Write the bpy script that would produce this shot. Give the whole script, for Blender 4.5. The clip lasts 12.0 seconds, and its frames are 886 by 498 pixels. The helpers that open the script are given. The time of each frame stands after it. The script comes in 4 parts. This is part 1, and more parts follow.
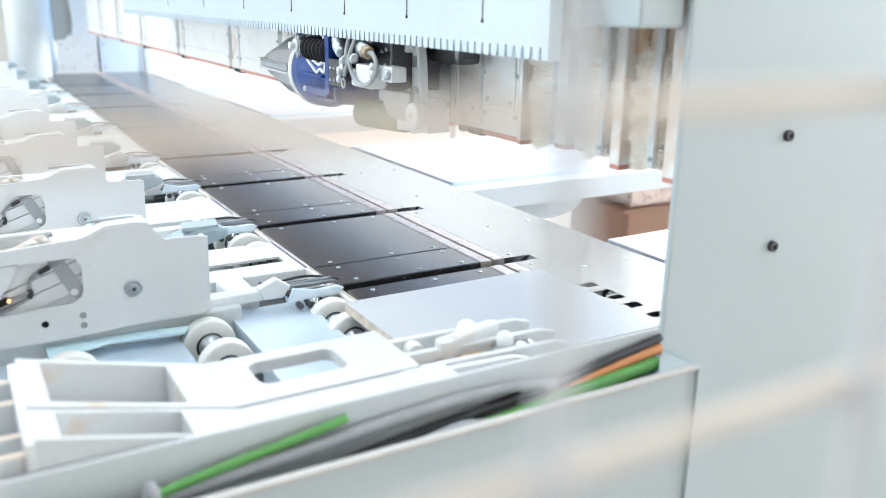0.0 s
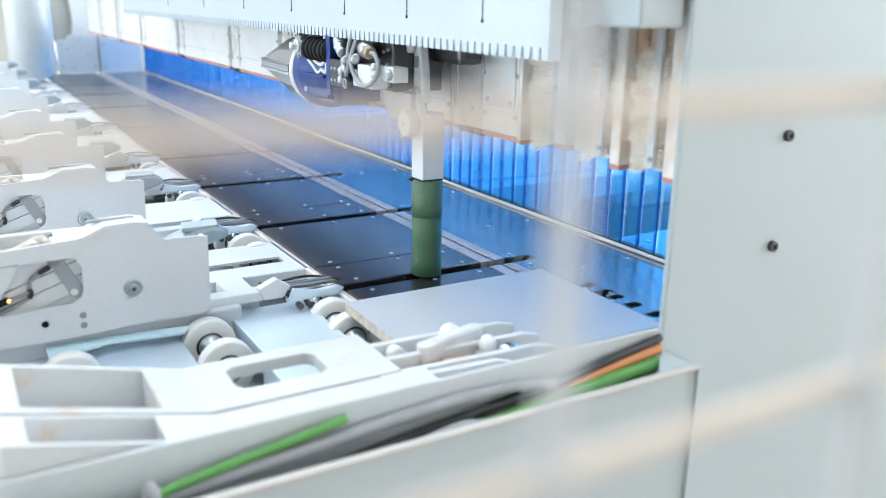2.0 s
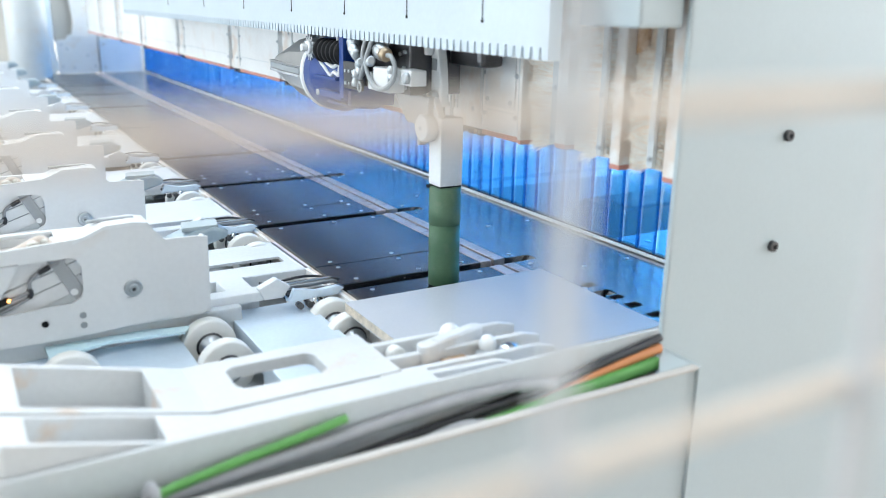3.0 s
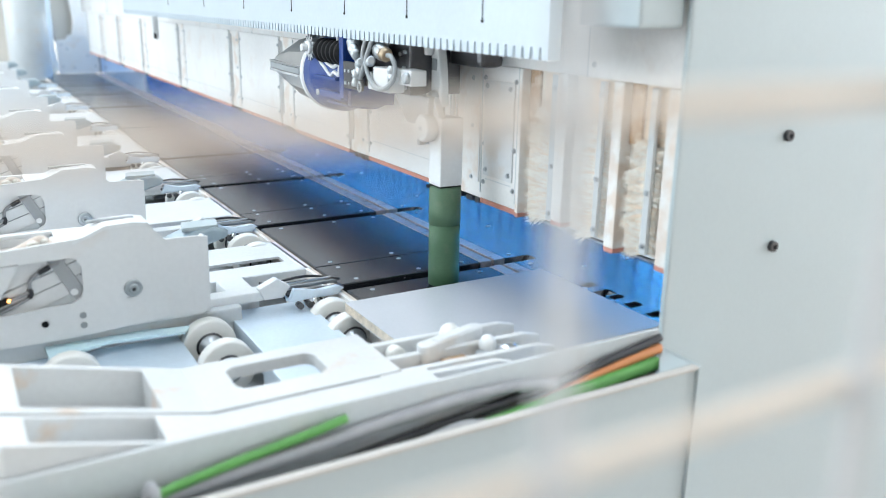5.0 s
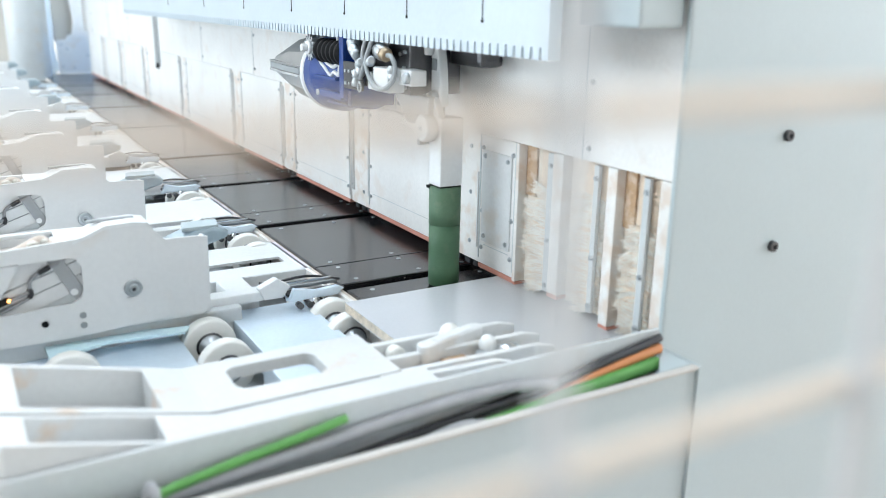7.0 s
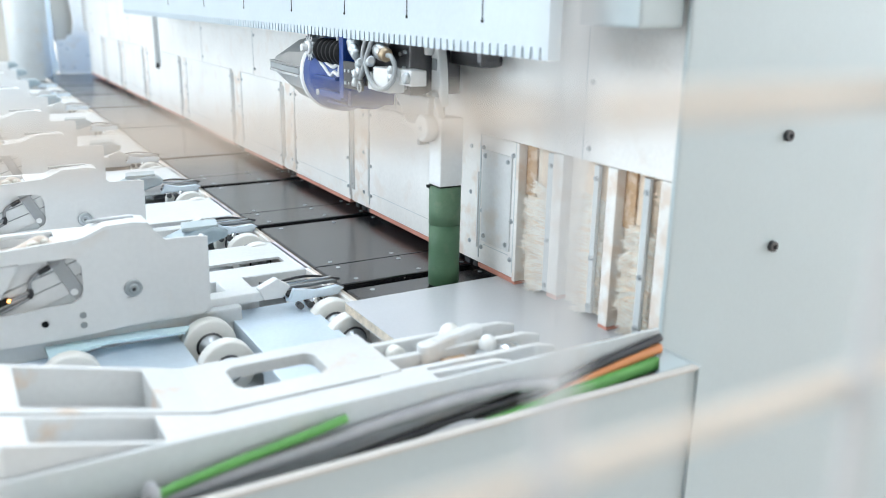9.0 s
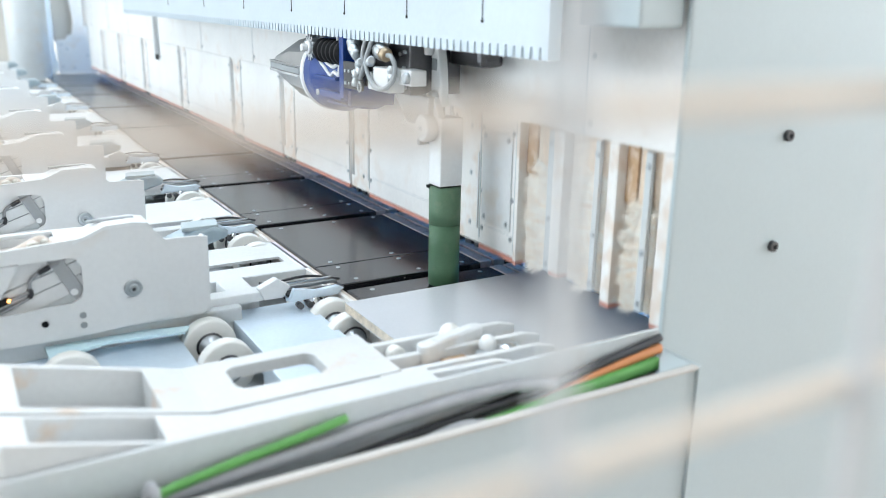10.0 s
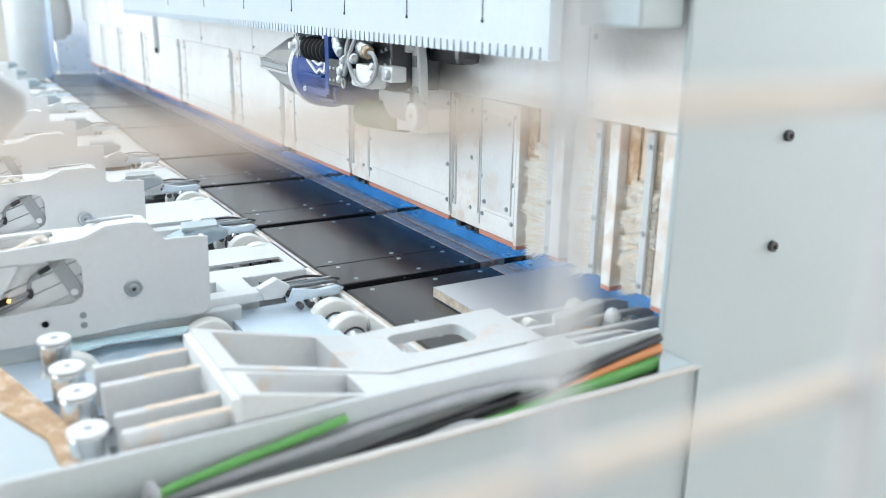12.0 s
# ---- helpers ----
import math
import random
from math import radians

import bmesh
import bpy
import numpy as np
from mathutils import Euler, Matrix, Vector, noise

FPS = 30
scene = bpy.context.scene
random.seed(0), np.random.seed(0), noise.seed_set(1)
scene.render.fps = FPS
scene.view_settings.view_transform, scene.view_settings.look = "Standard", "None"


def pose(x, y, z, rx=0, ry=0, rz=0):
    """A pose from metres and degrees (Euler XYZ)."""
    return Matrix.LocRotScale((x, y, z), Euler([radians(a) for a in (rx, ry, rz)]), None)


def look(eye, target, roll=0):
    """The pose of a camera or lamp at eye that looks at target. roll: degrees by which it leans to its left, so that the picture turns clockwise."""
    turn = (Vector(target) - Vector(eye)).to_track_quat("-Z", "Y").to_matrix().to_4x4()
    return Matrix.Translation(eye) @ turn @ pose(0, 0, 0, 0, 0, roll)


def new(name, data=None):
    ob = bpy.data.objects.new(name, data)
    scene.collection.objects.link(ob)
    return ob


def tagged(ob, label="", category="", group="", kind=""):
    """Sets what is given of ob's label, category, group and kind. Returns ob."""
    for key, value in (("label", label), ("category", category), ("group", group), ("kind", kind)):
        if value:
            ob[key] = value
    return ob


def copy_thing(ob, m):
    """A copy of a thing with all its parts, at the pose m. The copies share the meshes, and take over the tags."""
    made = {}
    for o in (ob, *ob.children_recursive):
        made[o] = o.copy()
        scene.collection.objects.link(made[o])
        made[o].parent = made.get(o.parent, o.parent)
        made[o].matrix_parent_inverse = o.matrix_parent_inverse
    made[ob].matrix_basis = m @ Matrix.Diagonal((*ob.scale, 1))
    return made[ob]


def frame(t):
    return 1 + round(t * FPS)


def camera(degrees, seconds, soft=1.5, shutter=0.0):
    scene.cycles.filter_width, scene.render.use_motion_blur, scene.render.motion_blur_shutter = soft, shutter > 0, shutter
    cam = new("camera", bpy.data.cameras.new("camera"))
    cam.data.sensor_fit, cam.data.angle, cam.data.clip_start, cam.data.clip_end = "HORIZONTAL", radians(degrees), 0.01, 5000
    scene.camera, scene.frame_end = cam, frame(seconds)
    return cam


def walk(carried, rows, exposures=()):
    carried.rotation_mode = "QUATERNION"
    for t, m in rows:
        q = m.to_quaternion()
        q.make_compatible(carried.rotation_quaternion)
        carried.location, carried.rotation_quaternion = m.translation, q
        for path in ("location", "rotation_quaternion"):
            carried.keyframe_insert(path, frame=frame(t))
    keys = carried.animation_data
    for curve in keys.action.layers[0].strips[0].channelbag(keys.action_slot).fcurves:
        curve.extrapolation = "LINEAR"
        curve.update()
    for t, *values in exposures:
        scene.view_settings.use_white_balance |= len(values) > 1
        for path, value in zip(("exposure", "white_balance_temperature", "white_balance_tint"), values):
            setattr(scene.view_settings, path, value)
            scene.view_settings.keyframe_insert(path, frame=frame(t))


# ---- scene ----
cam = camera(55.19, 12.0, soft=0.85, shutter=0.5)
EYE = Vector((0.0, 0.0, 1.53))
VIEW = look(EYE, (0.4886, 0.8256, 1.2477), 1.02)
walk(cam, [(0.0, VIEW), (12.0, VIEW)])
cam.data.dof.use_dof = True
cam.data.dof.focus_distance = 2.0
cam.data.dof.aperture_fstop = 2.6

# ---- light ----
world = bpy.data.worlds.new("sky")
scene.world = world
world.use_nodes = True
wn = world.node_tree.nodes
sky = wn.new("ShaderNodeTexSky")
sky.sky_type, sky.sun_disc = "NISHITA", False
sky.sun_elevation, sky.sun_rotation = radians(40), radians(60)
world.node_tree.links.new(sky.outputs[0], wn["Background"].inputs[0])
wn["Background"].inputs[1].default_value = 0.12


def area_lamp(name, m, sx, sy, power, colour):
    data = bpy.data.lights.new(name, "AREA")
    data.shape, data.size, data.size_y, data.energy, data.color = "RECTANGLE", sx, sy, power, colour
    ob = new(name, data)
    ob.matrix_world = m
    return ob


SKYLIGHTS = (-5.0, 0.2, 6.0)
for sx in SKYLIGHTS:
    area_lamp("skylight_daylight", pose(sx, 6.0, 5.98), 2.4, 13.0, 370, (0.808, 0.920, 1.0))
area_lamp("window_daylight", look((11.9, 4.0, 3.0), (0, 4.0, 1.0)), 15.6, 3.6, 2950, (0.83, 0.932, 1.0))
area_lamp("window_daylight", look((-11.9, 7.0, 3.0), (0, 7.0, 1.0)), 9.6, 3.6, 900, (0.808, 0.920, 1.0))
scene.view_settings.exposure = 0.11


# ---- materials ----
def material(name, colour, rough=0.5, metal=0.0, vary=0.08, scale=6.0, bump=0.02, grain=120.0, spec=0.5, ior=1.5, stain=None, stain_amount=0.0, stretch=(1, 1, 1), coat=0.0, specks=0.0, stain_from=0.55):
    """A painted or bare surface: tone varied broadly and finely, roughness varied, a fine relief, optional stains."""
    m = bpy.data.materials.new(name)
    m.use_nodes = True
    n, l = m.node_tree.nodes, m.node_tree.links
    b = n["Principled BSDF"]
    b.inputs["Metallic"].default_value = metal
    b.inputs["IOR"].default_value = ior
    b.inputs["Specular IOR Level"].default_value = spec
    b.inputs["Coat Weight"].default_value = coat
    geo = n.new("ShaderNodeNewGeometry")
    info = n.new("ShaderNodeObjectInfo")
    mp = n.new("ShaderNodeMapping")
    mp.inputs["Scale"].default_value = stretch
    tc = n.new("ShaderNodeTexCoord")
    l.new(tc.outputs["Object"], mp.inputs["Vector"])
    add = n.new("ShaderNodeVectorMath")
    l.new(mp.outputs[0], add.inputs[0])
    l.new(info.outputs["Random"], add.inputs[1])
    big, fine = n.new("ShaderNodeTexNoise"), n.new("ShaderNodeTexNoise")
    for t, s, d in ((big, scale, 4), (fine, grain, 3)):
        t.inputs["Scale"].default_value, t.inputs["Detail"].default_value = s, d
        l.new(add.outputs[0], t.inputs["Vector"])
    mix = n.new("ShaderNodeMix")
    mix.data_type = "FLOAT"
    mix.inputs[0].default_value = 0.4
    l.new(big.outputs[0], mix.inputs[2])
    l.new(fine.outputs[0], mix.inputs[3])
    ramp = n.new("ShaderNodeValToRGB")
    ramp.color_ramp.elements[0].position, ramp.color_ramp.elements[1].position = 0.25, 0.75
    ramp.color_ramp.elements[0].color = (*[max(0, c * (1 - vary)) for c in colour], 1)
    ramp.color_ramp.elements[1].color = (*[min(1, c * (1 + vary)) for c in colour], 1)
    l.new(mix.outputs[0], ramp.inputs[0])
    out = ramp.outputs[0]
    if stain:
        sn = n.new("ShaderNodeTexNoise")
        sn.inputs["Scale"].default_value, sn.inputs["Detail"].default_value = scale * 2.3, 6
        l.new(add.outputs[0], sn.inputs["Vector"])
        sr = n.new("ShaderNodeMapRange")
        sr.inputs[1].default_value, sr.inputs[2].default_value, sr.inputs[4].default_value = stain_from, stain_from + 0.14, stain_amount
        l.new(sn.outputs[0], sr.inputs[0])
        sm = n.new("ShaderNodeMix")
        sm.data_type = "RGBA"
        sm.inputs[7].default_value = (*stain, 1)
        l.new(sr.outputs[0], sm.inputs[0])
        l.new(out, sm.inputs[6])
        out = sm.outputs[2]
    if specks:
        vo = n.new("ShaderNodeTexVoronoi")
        vo.inputs["Scale"].default_value = 55
        l.new(add.outputs[0], vo.inputs["Vector"])
        vr = n.new("ShaderNodeMapRange")
        vr.inputs[1].default_value, vr.inputs[2].default_value, vr.inputs[3].default_value, vr.inputs[4].default_value = 0.05, 0.10, specks, 0.0
        l.new(vo.outputs["Distance"], vr.inputs[0])
        gate = n.new("ShaderNodeMath")
        gate.operation = "MULTIPLY"
        l.new(vr.outputs[0], gate.inputs[0])
        gr = n.new("ShaderNodeMapRange")
        gr.inputs[1].default_value, gr.inputs[2].default_value = 0.50, 0.66
        l.new(big.outputs[0], gr.inputs[0])
        l.new(gr.outputs[0], gate.inputs[1])
        vm = n.new("ShaderNodeMix")
        vm.data_type = "RGBA"
        vm.inputs[7].default_value = (0.62, 0.55, 0.46, 1)
        l.new(gate.outputs[0], vm.inputs[0])
        l.new(out, vm.inputs[6])
        out = vm.outputs[2]
    l.new(out, b.inputs["Base Color"])
    rr = n.new("ShaderNodeMapRange")
    rr.inputs[3].default_value, rr.inputs[4].default_value = rough * 0.8, min(1, rough * 1.25)
    l.new(mix.outputs[0], rr.inputs[0])
    l.new(rr.outputs[0], b.inputs["Roughness"])
    if bump:
        bp = n.new("ShaderNodeBump")
        bp.inputs["Strength"].default_value, bp.inputs["Distance"].default_value = 0.35, bump * 0.02
        l.new(fine.outputs[0], bp.inputs["Height"])
        l.new(bp.outputs[0], b.inputs["Normal"])
    return m


DUST = (0.62, 0.45, 0.28)
WHITE = material("white_paint", (0.74, 0.75, 0.75), 0.38, stain=DUST, stain_amount=0.28)
CAST_WHITE = material("white_cast_paint", (0.66, 0.67, 0.67), 0.42, stain=(0.66, 0.42, 0.24), stain_amount=0.5, stain_from=0.58, scale=7)
WHITE_CLEAN = material("white_powder_coat", (0.76, 0.77, 0.77), 0.35)
GREY_PAINT = material("light_grey_paint", (0.60, 0.63, 0.64), 0.42, stain=DUST, stain_amount=0.15)
CLAMP_PAINT = material("clamp_plate_paint", (0.76, 0.765, 0.765), 0.42, vary=0.05, scale=4, stain=(0.62, 0.50, 0.38), stain_amount=0.25, stain_from=0.62)
COLUMN_PAINT = material("column_paint", (0.445, 0.512, 0.533), 0.45, vary=0.04, scale=3)
BEAM_PAINT = material("beam_paint", (0.86, 0.85, 0.83), 0.42, stain=(0.72, 0.56, 0.45), stain_amount=0.22, specks=0.25)
RACK_STEEL = material("rack_steel", (0.60, 0.68, 0.74), 0.35, metal=0.25, vary=0.06, scale=5)
BLACK_TABLE = material("black_table_coating", (0.025, 0.024, 0.027), 0.23, vary=0.3, scale=9, grain=300, bump=0.006, spec=0.5, ior=1.9, stain=(0.20, 0.13, 0.09), stain_amount=0.10, specks=0.8)
SLICK_TABLE = material("polished_dark_table", (0.03, 0.03, 0.035), 0.20, vary=0.3, scale=9, grain=300, bump=0.004, spec=0.5, ior=5.5)
CHAMFER = material("worn_aluminium_strip", (0.66, 0.57, 0.53), 0.36, metal=0.55, vary=0.18, scale=20, stain=(0.25, 0.11, 0.08), stain_amount=0.5)
DUSTY_EDGE = material("dusty_table_edge", (0.66, 0.58, 0.50), 0.6, vary=0.2, scale=18, stain=(0.34, 0.22, 0.15), stain_amount=0.7)
# near-black for black parts and for shade painted into slots, holes and gaps
DARK = material("black_parts_and_shade", (0.010, 0.010, 0.011), 0.7, spec=0.2)
STEEL = material("zinc_steel", (0.50, 0.53, 0.55), 0.34, metal=0.9, vary=0.08, scale=12)
SHEET = material("galvanised_sheet", (0.74, 0.84, 0.94), 0.4, metal=0.55, vary=0.08, scale=8)
CHROME = material("chromed_steel", (0.75, 0.76, 0.77), 0.22, metal=1.0, vary=0.05)
DARK_STEEL = material("dark_steel", (0.10, 0.10, 0.105), 0.32, metal=0.8, vary=0.2)
HOOD = material("cast_grey_hood", (0.40, 0.40, 0.40), 0.30, metal=0.7, vary=0.12, scale=14)
PLASTIC = material("white_plastic_roller", (0.82, 0.81, 0.77), 0.4, vary=0.04, scale=20)
LAMINATE = material("grey_laminate", (0.59, 0.605, 0.63), 0.23, vary=0.06, scale=3, grain=260, bump=0.008, spec=0.5, ior=1.8)
CHIP = material("chipboard_edge", (0.70, 0.60, 0.48), 0.85, vary=0.35, scale=60, grain=260, bump=0.3)
GREEN = material("green_rubber_sleeve", (0.066, 0.150, 0.080), 0.5, vary=0.12, scale=10, stain=(0.16, 0.20, 0.13), stain_amount=0.3)
GREEN_WORN = material("worn_green_sleeve", (0.092, 0.172, 0.100), 0.55, vary=0.15, scale=12, stain=(0.20, 0.25, 0.17), stain_amount=0.4)
BLUE = material("blue_enamel", (0.005, 0.045, 0.23), 0.34, vary=0.15, scale=14)
RED = material("red_rubber_strip", (0.60, 0.27, 0.21), 0.6, vary=0.15, scale=20)
BRISTLE = material("natural_bristle", (0.84, 0.69, 0.55), 0.8, vary=0.2, scale=40)
CHANNEL = material("dust_streaked_paint", (0.84, 0.82, 0.79), 0.6, vary=0.06, scale=9, stain=(0.70, 0.54, 0.42), stain_amount=0.55, stain_from=0.47, bump=0.1)
BACKING = material("tan_backing", (0.84, 0.74, 0.63), 0.85, vary=0.2, scale=25)
BRISTLE_PALE = material("pale_bristle", (0.92, 0.86, 0.79), 0.8, vary=0.15, scale=40)
WOOD_DUST = material("dust_caked_steel", (0.50, 0.33, 0.20), 0.85, vary=0.35, scale=18, grain=200, bump=0.2, stain=(0.78, 0.66, 0.54), stain_amount=0.6, stain_from=0.5)
DUSTY_TOP = material("settled_wood_dust", (0.80, 0.66, 0.54), 0.9, vary=0.2, scale=30)
FLOOR = material("coated_concrete", (0.58, 0.47, 0.40), 0.5, vary=0.08, scale=1.2, stain=(0.5, 0.36, 0.27), stain_amount=0.4)
WALL = material("hall_plaster", (0.62, 0.62, 0.61), 0.8, vary=0.04, scale=0.8)
AIR_TABLE = material("white_air_table", (0.58, 0.58, 0.62), 0.3, vary=0.04, scale=3)
CREAM_GREY = material("cream_grey_paint", (0.40, 0.39, 0.36), 0.5, vary=0.06, scale=2)
BROWN = material("brown_cabinet_paint", (0.36, 0.20, 0.13), 0.5, vary=0.12, scale=5)
BRASS = material("brass_fitting", (0.38, 0.30, 0.21), 0.45, metal=0.8)
LEVER_GREY = material("grey_lever_paint", (0.36, 0.37, 0.38), 0.5, vary=0.08)
WING = material("blue_grey_casting", (0.36, 0.44, 0.49), 0.32, metal=0.35, vary=0.12, scale=12)
FILM = material("pale_blue_film", (0.64, 0.84, 0.99), 0.16, vary=0.18, scale=22)
# grey of the hoses, also painted shade in slots, holes and the groove
HOSE_AND_SHADE = material("grey_hose_and_shade", (0.32, 0.34, 0.35), 0.5, vary=0.1, scale=30)
CABLE_GREEN = material("green_cable", (0.10, 0.30, 0.07), 0.45, vary=0.12, scale=30)
CABLE_GREY = material("grey_cable", (0.31, 0.31, 0.32), 0.5, vary=0.12, scale=30)
CABLE_ORANGE = material("orange_cable", (0.62, 0.24, 0.09), 0.5, vary=0.1, scale=30)
CABLE_BLACK = material("black_cable", (0.03, 0.03, 0.035), 0.45, vary=0.2, scale=30)
GRILLE = material("cream_wire", (0.70, 0.61, 0.52), 0.5, vary=0.05, scale=20)
WIRE_PALE = material("pale_wire", (0.50, 0.50, 0.50), 0.5, vary=0.05, scale=20)
LIP = material("worn_tray_lip", (0.52, 0.50, 0.47), 0.55, vary=0.12, scale=12)
PINK = material("pink_wrapped_cable", (0.76, 0.66, 0.58), 0.6, vary=0.12, scale=40)


def glowing(name, colour, power):
    m = bpy.data.materials.new(name)
    m.use_nodes = True
    b = m.node_tree.nodes["Principled BSDF"]
    b.inputs["Base Color"].default_value = b.inputs["Emission Color"].default_value = (*colour, 1)
    b.inputs["Emission Strength"].default_value = power
    return m


LED = glowing("amber_led", (1.0, 0.45, 0.12), 5.0)


def curtain_material():
    m = bpy.data.materials.new("blue_pvc_strip")
    m.use_nodes = True
    n, l = m.node_tree.nodes, m.node_tree.links
    n.remove(n["Principled BSDF"])
    info = n.new("ShaderNodeObjectInfo")
    ramp = n.new("ShaderNodeValToRGB")
    ramp.color_ramp.elements[0].color = (0.08, 0.23, 0.40, 1)
    ramp.color_ramp.elements[1].color = (0.14, 0.33, 0.52, 1)
    l.new(info.outputs["Random"], ramp.inputs[0])
    tl, gl, tr = n.new("ShaderNodeBsdfTranslucent"), n.new("ShaderNodeBsdfGlossy"), n.new("ShaderNodeBsdfTransparent")
    df = n.new("ShaderNodeBsdfDiffuse")
    gl.inputs["Roughness"].default_value = 0.2
    tr.inputs[0].default_value = (0.25, 0.63, 0.95, 1)
    l.new(ramp.outputs[0], tl.inputs[0])
    l.new(ramp.outputs[0], df.inputs[0])
    mix = [n.new("ShaderNodeMixShader") for _ in range(3)]
    for a, f in zip(mix, (0.3, 0.79, 0.17)):
        a.inputs[0].default_value = f
    l.new(tl.outputs[0], mix[0].inputs[1])
    l.new(df.outputs[0], mix[0].inputs[2])
    l.new(mix[0].outputs[0], mix[1].inputs[1])
    l.new(tr.outputs[0], mix[1].inputs[2])
    l.new(mix[1].outputs[0], mix[2].inputs[1])
    l.new(gl.outputs[0], mix[2].inputs[2])
    l.new(mix[2].outputs[0], n["Material Output"].inputs[0])
    return m


CURTAIN = curtain_material()


# ---- mesh helpers ----
def take(bm, made, bev, seg=2):
    if bev > 0:
        edges = list({e for f in made for e in f.edges})
        bmesh.ops.bevel(bm, geom=edges, offset=bev, segments=seg, profile=0.6, affect="EDGES", clamp_overlap=True)


def box(bm, x0, x1, y0, y1, z0, z1, bev=0.0):
    v = [bm.verts.new((x, y, z)) for x in (x0, x1) for y in (y0, y1) for z in (z0, z1)]
    made = [bm.faces.new([v[i] for i in q]) for q in ((0, 1, 3, 2), (4, 6, 7, 5), (0, 4, 5, 1), (2, 3, 7, 6), (0, 2, 6, 4), (1, 5, 7, 3))]
    take(bm, made, bev)
    return bm


def prism(bm, pts, axis, a, b, bev=0.0):
    """A solid from an outline: axis "x": (y, z) outline, "y": (x, z), "z": (x, y); it reaches from a to b."""
    def at(p, d):
        return {"x": (d, p[0], p[1]), "y": (p[0], d, p[1]), "z": (p[0], p[1], d)}[axis]
    lo, hi = [bm.verts.new(at(p, a)) for p in pts], [bm.verts.new(at(p, b)) for p in pts]
    made = [bm.faces.new(lo), bm.faces.new(hi[::-1])]
    k = len(pts)
    for i in range(k):
        made.append(bm.faces.new((lo[i], hi[i], hi[(i + 1) % k], lo[(i + 1) % k])))
    bmesh.ops.recalc_face_normals(bm, faces=made)
    take(bm, made, bev)
    return bm


def rod(bm, p, q, r, r2=None, seg=20, bev=0.0):
    p, q = Vector(p), Vector(q)
    d = q - p
    turn = d.to_track_quat("Z", "Y").to_matrix()
    r2 = r if r2 is None else r2
    rings = []
    for c, rad in ((p, r), (q, r2)):
        rings.append([bm.verts.new(c + turn @ Vector((math.cos(t) * rad, math.sin(t) * rad, 0))) for t in [2 * math.pi * i / seg for i in range(seg)]])
    caps = [bm.faces.new(rings[0][::-1]), bm.faces.new(rings[1])]
    for i in range(seg):
        f = bm.faces.new((rings[0][i], rings[0][(i + 1) % seg], rings[1][(i + 1) % seg], rings[1][i]))
        f.smooth = True
    if bev > 0:
        bmesh.ops.bevel(bm, geom=list({e for f in caps for e in f.edges}), offset=bev, segments=2, profile=0.6, affect="EDGES")
    return bm


def turned(bm, p, q, prof, seg=28):
    """A turned solid along p to q: prof is (share of the length, radius)."""
    p, q = Vector(p), Vector(q)
    d = q - p
    turn = d.to_track_quat("Z", "Y").to_matrix()
    rings = [[bm.verts.new(p + d * s + turn @ Vector((math.cos(t) * r, math.sin(t) * r, 0))) for t in [2 * math.pi * i / seg for i in range(seg)]] for s, r in prof]
    bm.faces.new(rings[0][::-1]), bm.faces.new(rings[-1])
    for a, b in zip(rings, rings[1:]):
        for i in range(seg):
            bm.faces.new((a[i], a[(i + 1) % seg], b[(i + 1) % seg], b[i])).smooth = True
    return bm


def hose(bm, pts, r, seg=10, steps=8):
    """A round hose or cable through points, smoothed."""
    P = [Vector(p) for p in pts]
    line = []
    for i in range(len(P) - 1):
        a, b, c, d = P[max(i - 1, 0)], P[i], P[i + 1], P[min(i + 2, len(P) - 1)]
        for s in range(steps):
            t = s / steps
            line.append(0.5 * ((2 * b) + (c - a) * t + (2 * a - 5 * b + 4 * c - d) * t * t + (3 * b - a - 3 * c + d) * t ** 3))
    line.append(P[-1])
    rings = []
    for i, c in enumerate(line):
        d = line[min(i + 1, len(line) - 1)] - line[max(i - 1, 0)]
        turn = d.to_track_quat("Z", "Y").to_matrix()
        rings.append([bm.verts.new(c + turn @ Vector((math.cos(t) * r, math.sin(t) * r, 0))) for t in [2 * math.pi * k / seg for k in range(seg)]])
    for a, b in zip(rings, rings[1:]):
        for k in range(seg):
            f = bm.faces.new((a[k], a[(k + 1) % seg], b[(k + 1) % seg], b[k]))
            f.smooth = True
    bm.faces.new(rings[0][::-1]), bm.faces.new(rings[-1])
    return bm


def BM():
    return bmesh.new()


def origin_of(ob):
    p = Vector((0, 0, 0))
    while ob:
        p += ob.location
        ob = ob.parent
    return p


def mesh_of(name, bm, mat, shift):
    if shift.length > 0:
        bmesh.ops.translate(bm, verts=bm.verts, vec=-shift)
    data = bpy.data.meshes.new(name)
    bm.to_mesh(data)
    bm.free()
    data.materials.append(mat)
    return data


def part(name, bm, mat, parent, label="", base=None):
    """One mesh under a thing or a part, drawn in the place's own metres; base: the point about which it turns."""
    o = origin_of(parent)
    base = Vector(base) if base else o
    ob = new(name, mesh_of(name, bm, mat, base))
    ob.parent = parent
    ob.location = base - o
    return tagged(ob, label)


def piece(name, data, parent, p):
    """One more object on a mesh that others use."""
    ob = new(name, data)
    ob.parent = parent
    ob.location = Vector(p) - origin_of(parent)
    return ob


def thing(name, base, label, category, group="", kind=""):
    ob = new(name)
    ob.empty_display_size = 0.05
    ob.location = base
    return tagged(ob, label, category, group, kind)


def solid(name, bm, mat, base, label, category, group="", kind=""):
    ob = new(name, mesh_of(name, bm, mat, Vector(base)))
    ob.location = base
    return tagged(ob, label, category, group, kind)


